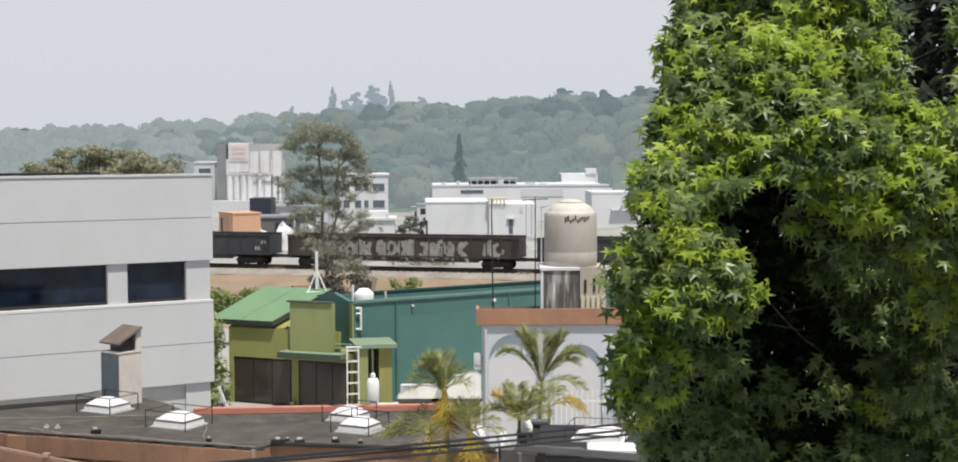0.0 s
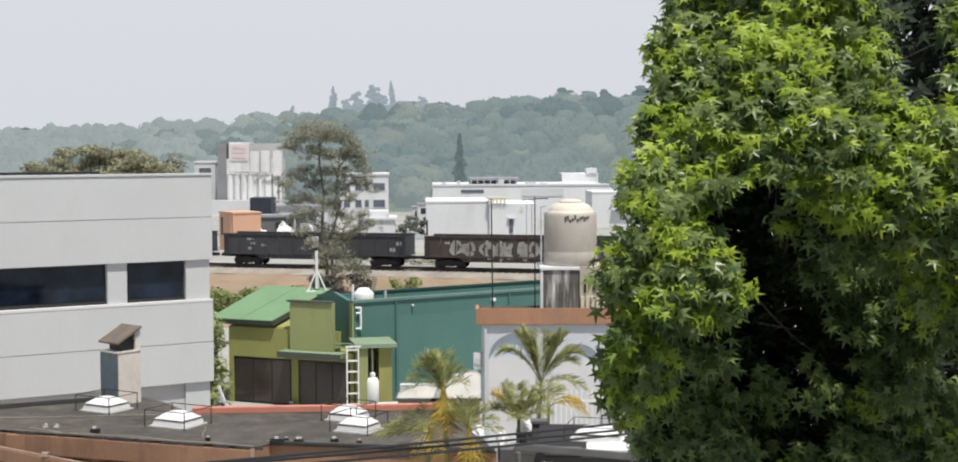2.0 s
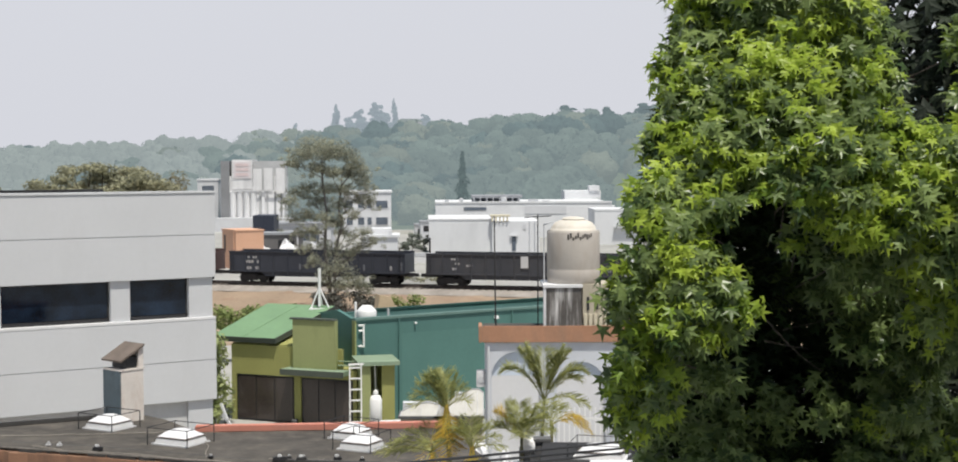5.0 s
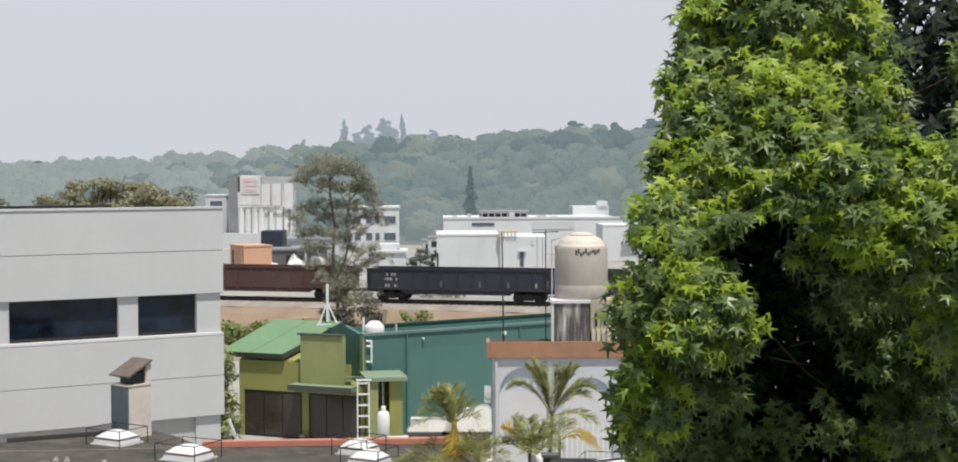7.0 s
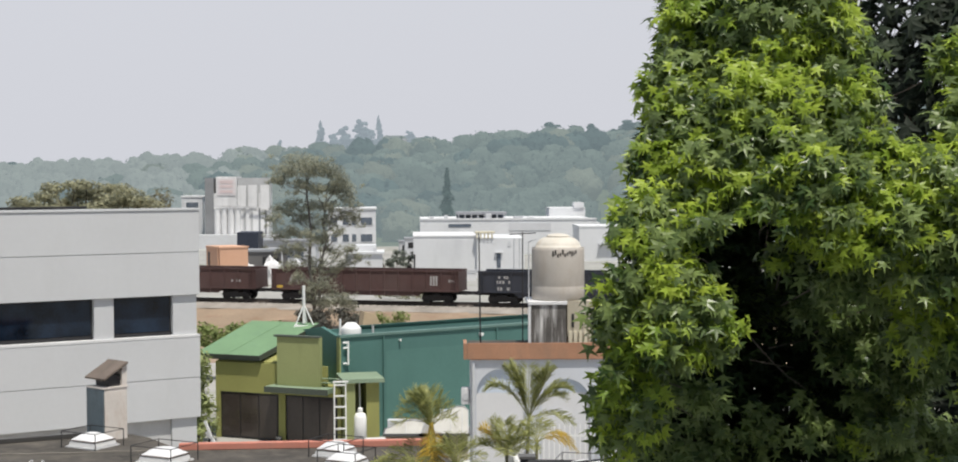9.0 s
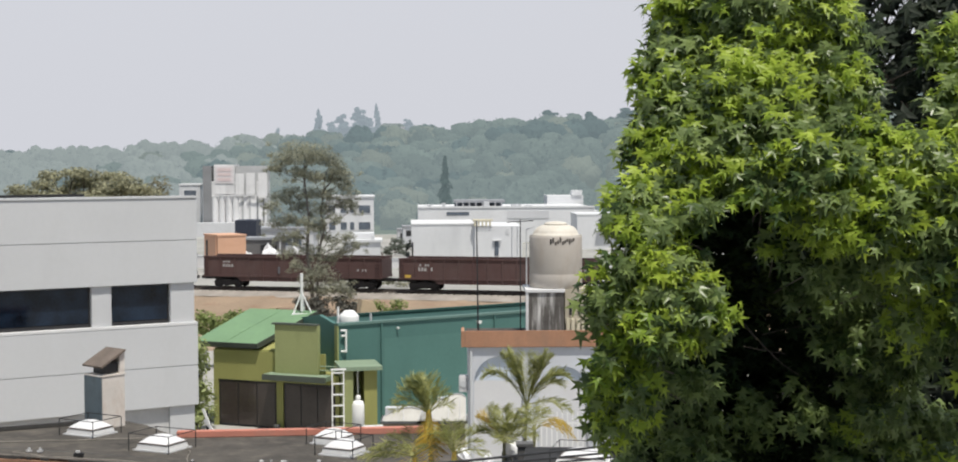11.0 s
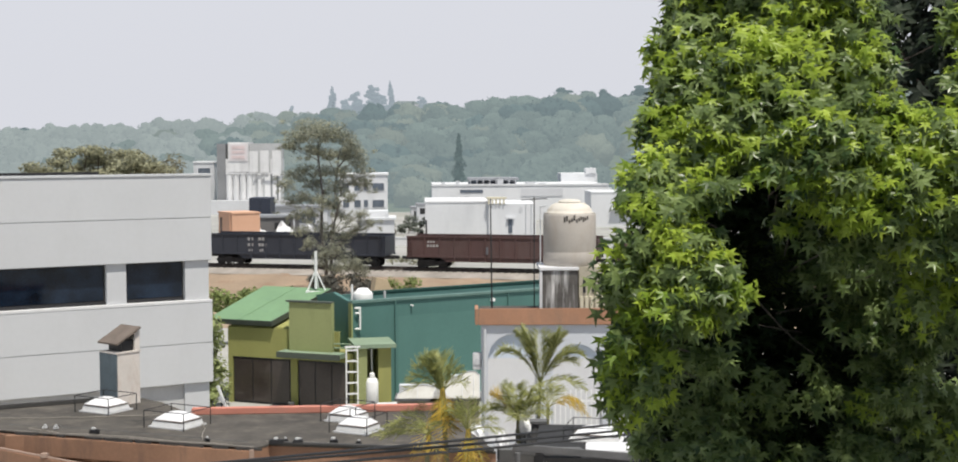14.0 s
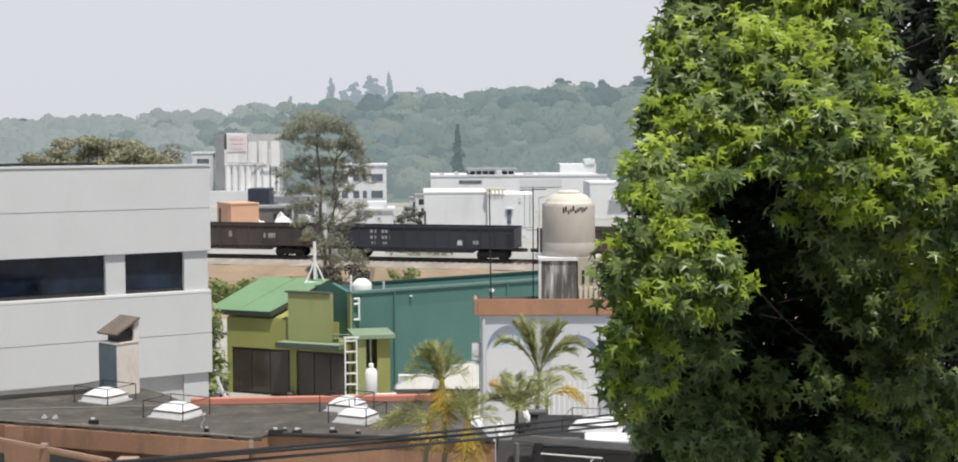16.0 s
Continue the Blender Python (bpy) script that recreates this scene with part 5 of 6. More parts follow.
def make_arch_building():
    t = thing("arched_white_building", 0.12, 54, 0, 0.5, "pale blue-white building with arches and terracotta cornice", "building")
    # front wall in one outline round the two arches
    a1, a2 = arch_outline(0.22, 2.02, 1.5, 4.55, 5.5), arch_outline(2.62, 4.42, 1.5, 4.2, 5.12)
    a3 = arch_outline(5.0, 6.8, 1.5, 4.2, 5.12)
    for x0, x1, arch in ((0.0, 2.32, a1), (2.32, 4.7, a2), (4.7, 8.0, a3)):
        bm = bmesh.new()
        ring = [(x0, 1.5)] + arch + [(x1, 1.5), (x1, 5.85), (x0, 5.85)]
        f = [bm.verts.new((x, 0, z)) for x, z in ring]
        b = [bm.verts.new((x, 0.12, z)) for x, z in ring]
        bm.faces.new(f)
        bm.faces.new(b[::-1])
        for i in range(len(ring)):
            j = (i + 1) % len(ring)
            bm.faces.new((f[i], b[i], b[j], f[j]))
        part("arch_wall", bm, PALE_WALL, t)
    part("base_wall", box(0, 8, 0, 0.12, 0, 1.497), PALE_WALL, t)
    part("recess_wall", box(0.1, 8, 0.13, 0.28, 0, 4.6), WHITE_PAINT, t, "white lower wall inside the arches")
    # the arches' shade is put into this upper strip as pale blue
    part("upper_recess_wall", box(0.1, 8, 0.132, 0.282, 4.603, 5.85), ARCH_SHADE, t, "upper wall inside the arches, its shade coloured pale blue")
    part("side_wall", box(0, 0.2, 0.303, 3.2, 0, 5.85), PALE_WALL, t)
    part("roof", box(-0.05, 8, 0.05, 3.2, 5.853, 6.2), TAR_ROOF, t)
    c = part("cornice", box(-0.12, 8.2, -0.12, -0.003, 5.853, 6.46, 0.02), CORNICE, t)
    part("side_cornice", box(-0.25, -0.125, -0.12, 1.3, 5.856, 6.455, 0.02), CORNICE, t)
    part("drain_pipe", rods([((0.1, -0.06, 1), (0.1, -0.06, 5.7))], 0.06), FACTORY_GREY, t)
    ac = part("air_conditioner", box(-0.34, -0.01, 0.2, 0.55, 4.15, 4.78, 0.03), WHITE_PAINT, t, "white wall-mounted air conditioner")
    part("fan_grille", lathe([(0.12, 0), (0.12, 0.02)], 16), FACTORY_GREY, ac).matrix_basis = pose(-0.17, 0.19, 4.45, 90, 0, 0)
    p = thing("roof_pole", 0.5, 54.1, 6.2, 0, "thin dark pole standing on the cornice", "pole")
    bm = bmesh.new()
    rod(bm, (0, 0, 0), (-0.05, 0, 4.3), 0.03, 0.022, 8)
    part("shaft", bm, BLACK_STEEL, p)
    part("foot", box(-0.15, 0.25, -0.1, 0.1, -0.02, 0.12), RUSTY_CAP, p)
    # tank tower
    w = thing("tank_tower", 2.28, 54.6, 6.2, 0.5, "peeling masonry tower block carrying a water tank", "tower")
    part("masonry", box(0.1, 1.42, 0, 2.2, 0, 1.6, 0.02), PEELING, w)
    part("left_pilaster", box(0, 0.097, -0.03, 0.3, 0, 1.6), WHITE_PAINT, w)
    part("top_slab", box(-0.02, 1.46, -0.06, 2.3, 1.603, 1.72, 0.015), WHITE_PAINT, w)
    part("beige_block", box(1.463, 2.45, 0.1, 2.2, 0, 1.72), BEIGE_BLOCK, w)
    for i in range(5):
        part("baluster", box(1.5 + i * 0.19, 1.62 + i * 0.19, 0.0, 0.095, 0.05, 0.62, 0.01), CREAM, w)
    for x, z in ((1.62, 0.75), (1.95, 0.8)):
        part("slit", box(x, x + 0.09, 0.06, 0.097, z, z + 0.5), DARK_FRAME, w)
    k = thing("water_tank", 3.46, 55.75, 7.92, 0, "large beige plastic water tank with a cream top", "water tank")
    part("tank_body", lathe([(0.96, 0), (1.0, 0.04), (1.0, 0.5), (0.99, 0.53), (1.0, 0.56), (1.0, 1.9), (0.98, 1.97)], 48), TANK_PLASTIC, k, smooth=True)
    part("tank_top", lathe([(0.985, 1.972), (0.87, 1.99), (0.84, 2.1), (0.72, 2.26), (0.55, 2.34), (0.42, 2.36)], 40), TANK_TOP, k, smooth=True)
    part("lid", lathe([(0.42, 2.36), (0.44, 2.4), (0.36, 2.46), (0.15, 2.49)], 24), TANK_TOP, k, "brown-stained round lid")
    # unreadable dark word and its mark on the tank's wall
    bm = bmesh.new()
    for i in range(11):
        a = radians(-106 + i * 5.2)
        z, h = 1.66 + 0.05 * math.sin(i * 2.1) + i * 0.006, (0.2 if i in (0, 1, 4, 8) else 0.13)
        c0 = Vector((math.cos(a), math.sin(a), 0))
        c1 = Vector((math.cos(a + 0.065), math.sin(a + 0.065), 0))
        vs = [bm.verts.new(q) for q in (c0 * 1.008 + Vector((0, 0, z)), c1 * 1.008 + Vector((0, 0, z)), c1 * 1.008 + Vector((0, 0, z + h)), c0 * 1.008 + Vector((0, 0, z + h)))]
        bm.faces.new(vs)
    bmesh.ops.solidify(bm, geom=bm.faces[:], thickness=0.004)
    part("print", bm, INK, k, "worn dark unreadable print")
    part("pipe", rods([((-1.12, -0.25, -0.2), (-1.12, -0.25, 2.2)), ((-1.12, -0.25, 2.2), (-0.8, -0.2, 2.3))], 0.025), FACTORY_GREY, k)
    m = thing("television_antenna", 2.1, 55.3, 6.2, 0, "thin television antenna on a mast", "antenna")
    part("mast", rods([((0, 0, 0), (0, 0, 4.3))], 0.022), BLACK_STEEL, m)
    part("boom", rods([((-0.5, 0, 4.2), (0.5, 0.1, 4.25))], 0.018), BLACK_STEEL, m)
    for i in range(5):
        part("element", rods([((-0.4 + i * 0.2, -0.25, 4.22), (-0.4 + i * 0.2, 0.3, 4.24))], 0.01, 5), BLACK_STEEL, m)


make_arch_building()


def make_fence():
    t = thing("white_picket_railing", 1.7, 52.2, 0, 0, "white upright metal railing before the arches", "railing")
    part("plinth", box(0, 4.6, -0.1, 0.1, 0, 1.9), PALE_WALL, t)
    part("lower_rail", box(0, 4.6, -0.03, 0.03, 2.0, 2.06), WHITE_STEEL, t)
    part("upper_rail", box(0, 4.6, -0.03, 0.03, 3.3, 3.36), WHITE_STEEL, t)
    first = part("picket", box(-0.02, 0.02, -0.075, -0.033, 1.903, 3.75), WHITE_STEEL, t)
    first.location = (0.1, 0, 0)
    for i in range(1, 25):
        again(first, Matrix.Translation((0.1 + i * 0.185, 0, 0)))
    p = thing("stone_planter", 4.92, 51.3, 0, 0, "large white round planter before the railing", "planter")
    part("bowl", lathe([(0.25, 0), (0.25, 3.1), (0.4, 3.4), (0.52, 3.8), (0.5, 4.22), (0.4, 4.27)], 24), WHITE_PAINT, p, smooth=True)



make_fence()

# ---- dark flat roof with skylights ----
RZ = 6.5


def make_flat_roof():
    t = thing("flat_roofed_building", 0, 0, 0, 0, "orange walled building with a dark tarred flat roof", "building")
    outline = [(-16, 31.0), (-10.2, 30.85), (-8.0, 30.3), (-4.45, 28.9), (-4.2, 29.35), (0.35, 28.5), (-0.8, 33.05), (-6.35, 32.6), (-7.4, 34.2), (-8.0, 34.8), (-11.0, 33.35), (-16, 31.6)]
    part("roof", slab(outline, RZ - 0.04, RZ), TAR_ROOF, t)
    part("wall", slab([(x * 0.998, y + (0.03 if y < 31.2 else -0.06)) for x, y in outline], 0, RZ - 0.043), ORANGE_WALL, t)
    def strip(name, a, b, z0, z1, w, m):
        a, b = Vector(a), Vector(b)
        ob = part(name, box(0, (b - a).length, -w / 2, w / 2, z0, z1, 0.01), m, t)
        ob.matrix_basis = pose(a.x, a.y, 0, 0, 0, math.degrees(math.atan2(b.y - a.y, b.x - a.x)))
    strip("salmon_coping", (-6.4, 32.65), (-0.8, 33.08), RZ + 0.003, RZ + 0.14, 0.22, SALMON)
    strip("roof_edging", (-10.15, 30.84), (-4.45, 28.93), RZ + 0.003, RZ + 0.03, 0.1, WORN_LIP)
    strip("roof_edging", (-4.2, 29.38), (0.3, 28.53), RZ + 0.003, RZ + 0.05, 0.14, TAR_EDGE)
    strip("flashing", (-11.0, 33.3), (-8.05, 34.75), RZ + 0.003, RZ + 0.1, 0.1, TAR_EDGE)
    strip("lower_parapet", (-11.4, 31.2), (-7.1, 28.06), 4.6, 6.27, 0.16, ORANGE_WALL)
    strip("parapet_cap", (-11.4, 31.2), (-7.1, 28.06), 6.273, 6.3, 0.07, PINK_CAP)
    part("cap_block", box(-8.74, -8.6, 29.08, 29.22, 6.28, 6.37, 0.01), PINK_CAP, t)
    turned = math.degrees(math.atan2(28.06 - 31.2, 4.3))
    for x, w, z in ((-8.45, 1.25, 6.2), (-9.9, 0.3, 6.02)):
        k = (x + 11.4) / 4.3
        part("dark_opening", box(0, w, -0.1, -0.083, 5.0, z), DARK_FRAME, t).matrix_basis = pose(x, 31.2 - 3.14 * k, 0, 0, 0, turned)
    part("corner_pilaster", box(-10.0, -9.5, 30.52, 30.74, 0, RZ - 0.05), ORANGE_WALL, t).matrix_basis = pose(0.1, 0, 0, 0, 0, 0)
    part("flashing_end", box(-4.52, -4.43, 28.78, 28.84, 6.28, 6.5, 0.01), PINK_CAP, t)
    part("beige_block", box(-7.1, -6.7, 28.6, 28.9, 5.6, 6.16, 0.01), PINK_CAP, t)
    strip("fascia_band", (-10.2, 30.82), (-4.5, 28.88), 6.05, 6.455, 0.12, ORANGE_WALL)
    drip = random.Random(9)
    for i in range(26):
        k = drip.random()
        w, d = drip.uniform(0.05, 0.3), drip.uniform(0.02, 0.08)
        ob = part("tar_sag", box(-w, w, -0.075, -0.064, RZ - d, RZ + 0.015, 0.004), TAR_EDGE, t)
        ob.matrix_basis = pose(-10.15 + 5.65 * k, 30.84 - 1.89 * k, 0, 0, 0, -18.5)
    for x, y in ((-9.2, 31.0), (-8.95, 30.95), (-5.5, 29.6), (-3.9, 29.5), (-3.6, 29.45), (-2.4, 29.25), (-1.2, 29.0)):
        part("roof_clamp", box(x - 0.06, x + 0.06, y - 0.04, y + 0.04, RZ + 0.003, RZ + 0.07, 0.02), CURB if x < -8 else BLACK_STEEL, t)
        part("anchor_cap", box(x - 0.02, x + 0.03, y - 0.02, y + 0.02, RZ + 0.073, RZ + 0.105, 0.008), GREY_RENDER, t)
    for x, y, w in ((-4.05, 29.32, 0.3), (-3.62, 29.28, 0.2), (-8.0, 30.42, 0.2), (-2.9, 29.3, 0.16)):
        part("cable_clamp_box", box(x - w / 2, x + w / 2, y - 0.06, y + 0.06, RZ + 0.003, RZ + 0.1, 0.015), BLACK_STEEL, t)
        part("clamp_cap", box(x - 0.05, x + 0.03, y - 0.05, y - 0.01, RZ + 0.103, RZ + 0.15, 0.008), CURB, t)
    lay = random.Random(17)
    for run in ([(-9.5 + 0.42 * i, 30.78 - 0.155 * i, 0) for i in range(12)], [(-5.95 + 0.05 * i, 31.6 - 0.27 * i, 0) for i in range(8)], [(-4.35 + 0.5 * i, 29.55 - 0.09 * i, 0) for i in range(9)], [(-11.0 + 0.45 * i, 32.0 + 0.05 * i, 0) for i in range(10)]):
        pts = [(x + lay.uniform(-0.05, 0.05), y + lay.uniform(-0.09, 0.09), RZ + 0.012 + lay.uniform(0, 0.03)) for x, y, z in run]
        part("loose_wire", tube(pts, 0.009), ROPE, t, "thin pale wire lying loose")
    part("lightning_wire", rods([((-10, 31.1, RZ + 0.08), (-8, 30.55, RZ + 0.08)), ((-8, 30.55, RZ + 0.08), (-4.6, 29.2, RZ + 0.07))], 0.005, 5), GREY_DARKER, t)


GREY_DARKER = mat("weathered_grey_beam", (0.12, 0.12, 0.12), 0.85, var=0.25, scale=1.5)
PINK_CAP = mat("pinkish_cap", (0.33, 0.235, 0.185), 0.85, var=0.15, scale=2)
ROPE = mat("pale_wire", (0.26, 0.235, 0.20), 0.8, var=0.2, scale=5)
WORN_LIP = mat("worn_lip", (0.13, 0.115, 0.10), 0.9, var=0.5, scale=2.5, stain=(0.035, 0.033, 0.03), amount=0.9)
TAR_EDGE = mat("tar_edge", (0.05, 0.048, 0.046), 0.9, var=0.3, scale=1.5)
make_flat_roof()


def skylight(x, y, rz, w, d, z=RZ, cage=True):
    t = thing("skylight", x, y, z, rz, "square white skylight with a milky dome in a cage", "skylight", "skylights on the flat roof")
    bm = bmesh.new()
    a = [bm.verts.new((sx * w / 2 * k, sy * d / 2 * k, zz)) for k, zz in ((1.0, 0), (0.9, 0.14)) for sx, sy in ((-1, -1), (1, -1), (1, 1), (-1, 1))]
    for i in range(4):
        j = (i + 1) % 4
        bm.faces.new((a[i], a[j], a[j + 4], a[i + 4]))
    bm.faces.new(a[4:])
    part("curb", bm, CURB, t)
    part("flange", box(-w * 0.55, w * 0.55, -d * 0.55, d * 0.55, 0.002, 0.03), CURB, t)
    part("frame", box(-w * 0.465, w * 0.465, -d * 0.465, d * 0.465, 0.143, 0.165), RUSTY_CAP, t)
    bm = bmesh.new()
    n = 10
    g = [[bm.verts.new(((i / n - 0.5) * w * 0.88, (j / n - 0.5) * d * 0.88, 0.168 + 0.155 * ((1 - (2 * i / n - 1) ** 2) * (1 - (2 * j / n - 1) ** 2)) ** 0.6)) for i in range(n + 1)] for j in range(n + 1)]
    for j in range(n):
        for i in range(n):
            bm.faces.new((g[j][i], g[j][i + 1], g[j + 1][i + 1], g[j + 1][i]))
    part("dome", bm, DOME, t, "milky white dome", True)
    if cage:
        q = w * 0.62
        e = d * 0.62
        for sx in (-1, 1):
            for sy in (-1, 1):
                part("cage_post", rods([((sx * q, sy * e, 0), (sx * q, sy * e, 0.37))], 0.012, 5), BLACK_STEEL, t, "thin black steel bar")
        for k in (-1, 1):
            part("cage_bar", rods([((-q, k * e, 0.37), (q, k * e, 0.37))], 0.01, 5), BLACK_STEEL, t, "thin black steel bar")
            part("cage_bar", rods([((k * q, -e, 0.37), (k * q, e, 0.37))], 0.01, 5), BLACK_STEEL, t, "thin black steel bar")


skylight(-8.45, 33.15, -30, 0.82, 0.72)
skylight(-6.45, 31.3, -27, 0.85, 0.74)
skylight(-2.52, 30.65, -27, 0.74, 0.66)
skylight(-2.85, 31.9, -27, 0.72, 0.64)


def make_chimney():
    t = thing("kitchen_chimney", -8.34, 34.1, RZ, 48, "rendered chimney with a darker grey-blue left side and rusty cap", "chimney")
    part("shaft", box(-0.28, 0.34, -0.3, 0.34, 0, 1.2, 0.01), CHIMNEY_LIGHT, t)
    # thin panel that makes the left face darker and grey-blue
    part("grey_side", box(-0.32, -0.283, -0.3, 0.36, 0, 1.2), CHIMNEY_GREY, t)
    part("collar", box(-0.325, 0.35, -0.315, 0.35, 1.203, 1.24), CHIMNEY_LIGHT, t)
    part("throat", box(-0.12, 0.197, -0.24, 0.28, 1.243, 1.5), DARK_FRAME, t)
    part("back_slab", box(0.2, 0.34, -0.3, 0.34, 1.243, 1.7), CHIMNEY_LIGHT, t)
    c = part("cap", box(-0.36, 0.40, -0.36, 0.42, 0, 0.05, 0.01), RUSTY_CAP, t)
    c.matrix_basis = pose(0, 0, 1.57, 0, -28, 0)


make_chimney()


def make_far_right_roof():
    t = thing("white_roofed_shed", 2.2, 34, 0, -4, "low shed with a bright white sheet roof", "shed")
    # walls and roof coloured near black for the shaded void around the beam
    part("wall", box(-0.6, 4.5, 0, 3.6, 0, 5.1), GREY_DARK, t)
    part("low_wall", box(-1.72, -0.603, 0, 0.3, 0, 5.36), GREY_DARK, t)
    part("roof_sheet", box(-0.9, 5, -0.3, 3.8, 5.103, 5.25, 0.02), DARK_SHEET, t)
    part("white_panel", box(0.3, 1.45, 0.2, 1.2, 5.253, 5.33, 0.02), WHITE_PAINT, t)
    part("grey_beam", box(0, 4.6, -0.05, 0.05, -0.17, 0, 0.015), GREY_BEAM, t).matrix_basis = pose(-1.35, -0.75, 5.67, 0, 4.2, 0)
    part("rear_beam", box(-1.4, 0.2, -0.3, -0.15, 5.3, 5.48, 0.02), GREY_DARKER, t)
    part("white_pipe", rods([((-0.7, -1.0, 5.27), (0.7, -1.0, 5.18)), ((-0.2, -1.05, 5.06), (1.9, -1.05, 5.0)), ((0.5, -1.0, 5.2), (0.25, -1.0, 4.8))], 0.022), GREY_RENDER, t)
    part("thin_post", rods([((-1.25, -0.95, 0), (-1.25, -0.95, 5.5))], 0.06), GREY_BEAM, t)
    part("beam_post", box(-0.85, -0.65, -0.85, -0.65, 0, 5.447), BLACK_STEEL, t)
    part("beam_bracket", box(3.2, 3.5, -0.88, -0.62, 0, 5.447), BLACK_STEEL, t)
    part("vent_block", box(1.3, 1.8, -1.6, -1.2, 4.4, 4.68), GREY_RENDER, t)
    part("vent_support", box(1.35, 1.7, -1.55, -1.25, 0, 4.4), BLACK_STEEL, t)
    skylight(2.95, 36.0, -14, 1.2, 1.05, 5.25, True)
    p = thing("grey_post", 1.55, 38.0, 0, 0, "short dark grey square post", "post")
    part("shaft", box(-0.18, 0.18, -0.18, 0.18, 0, 5.25, 0.02), GREY_DARK, p)
    part("post_cap", box(-0.22, 0.22, -0.22, 0.22, 5.253, 5.33, 0.01), GREY_DARK, p)
    for i, (x, y, w) in enumerate(((0.62, 39, 0.22), (-0.05, 40, 0.26), (1.3, 41, 0.22))):
        c = thing("white_roof_sheet", x, y, 0, 10 * i, "crumpled white sheet on a low roof", "sheeting", "low white sheets")
        part("stand", box(-w * 0.6, w * 0.6, -0.4, 0.4, 0, 4.45), GREY_DARK, c)
        vs, fs = ball_shape(20.0 + i, 0.25)
        m = np.diag([w * 0.8, 0.5, 0.35, 1.0])
        m[2, 3] = 4.55
        scatter("sheet", vs, fs, [m], WHITE_PAINT, c)


GREY_BEAM = mat("pale_weathered_beam", (0.12, 0.12, 0.122), 0.85, var=0.25, scale=1.5)
DARK_SHEET = mat("dark_sheet", (0.02, 0.02, 0.021), 0.85, var=0.3, scale=1.2)
make_far_right_roof()

# ---- palms ----


def frond(bm_stem, spots, rng, root, azimuth, length, lift, droop, leaf, gap=0.05, bare=0.15, hang=0.3):
    """One feather frond: arching stem and two rows of hanging leaflets."""
    root = Vector(root)
    out = Vector((math.cos(azimuth), math.sin(azimuth), 0))
    side = Vector((-math.sin(azimuth), math.cos(azimuth), 0))
    pts = []
    for i in range(11):
        k = i / 10
        pts.append(root + out * length * (k * math.cos(lift) * 1.0) + Vector((0, 0, length * (k * math.sin(lift) - droop * k * k))))
    for i in range(10):
        rod(bm_stem, pts[i], pts[i + 1], 0.018 * (1 - i / 12), 0.018 * (1 - (i + 1) / 12), 5)
    n = int(length / gap)
    for i in range(n):
        k = bare + (1 - bare) * i / n
        j = min(9, int(k * 10))
        p = pts[j].lerp(pts[j + 1], k * 10 - j)
        tan = (pts[j + 1] - pts[j]).normalized()
        for s in (-1, 1):
            d = side * s * 0.9 + tan * 0.75 + Vector((0, 0, rng.uniform(-0.25, 0.35) - hang))
            size = leaf * (0.25 + 0.85 * math.sin(3.0 * k)) * rng.uniform(0.8, 1.15)
            d.normalize()
            spots.append(turn_to(tan.cross(d) + Vector((rng.uniform(-0.3, 0.3), rng.uniform(-0.3, 0.3), 0.3)), d, size, p + d * size * 0.5))


LEAFLET = [(0, -0.5, 0), (0.022, -0.2, 0.008), (0.016, 0.2, 0), (0, 0.5, -0.05), (-0.016, 0.2, 0), (-0.022, -0.2, 0.008)]
LEAFLET_FACE = [(0, 1, 2, 3, 4, 5)]


def palm(x, y, z, top, fronds, label, seed, dry=0, blade=0.42, bare=0.15, hang=0.25, shaft=0.0):
    rng = random.Random(seed)
    t = thing("palm", x, y, z, 0, label, "palm tree")
    bm = bmesh.new()
    branch(bm, (0, 0, 0), (0.05, 0, top), 0.085, 0.045, rng, 0.02, 8, 6)
    part("trunk", bm, PALM_TRUNK, t)
    if shaft:
        bm = bmesh.new()
        for k in range(5):
            a = k * 1.3
            rod(bm, (0.05 + 0.09 * math.cos(a), 0.09 * math.sin(a), top - shaft), (0.05 + 0.02 * math.cos(a), 0.02 * math.sin(a), top + 0.08), 0.045, 0.018, 7)
        part("crownshaft", bm, PALM_SHEATH, t, "bright yellow leaf sheaths")
    for i, (az, ln, lift, dr) in enumerate(fronds):
        b, spots = bmesh.new(), []
        frond(b, spots, rng, (0.05, 0, top), radians(az), ln, radians(lift), dr, blade, 0.034, bare, hang)
        st = part("frond", b, PALM_RACHIS, t, "yellow dry frond" if i < dry else "")
        tagged(scatter("leaf_feather", LEAFLET, LEAFLET_FACE, spots, PALM_DRY if i < dry else PALM_LEAF, st), kind="stuff")


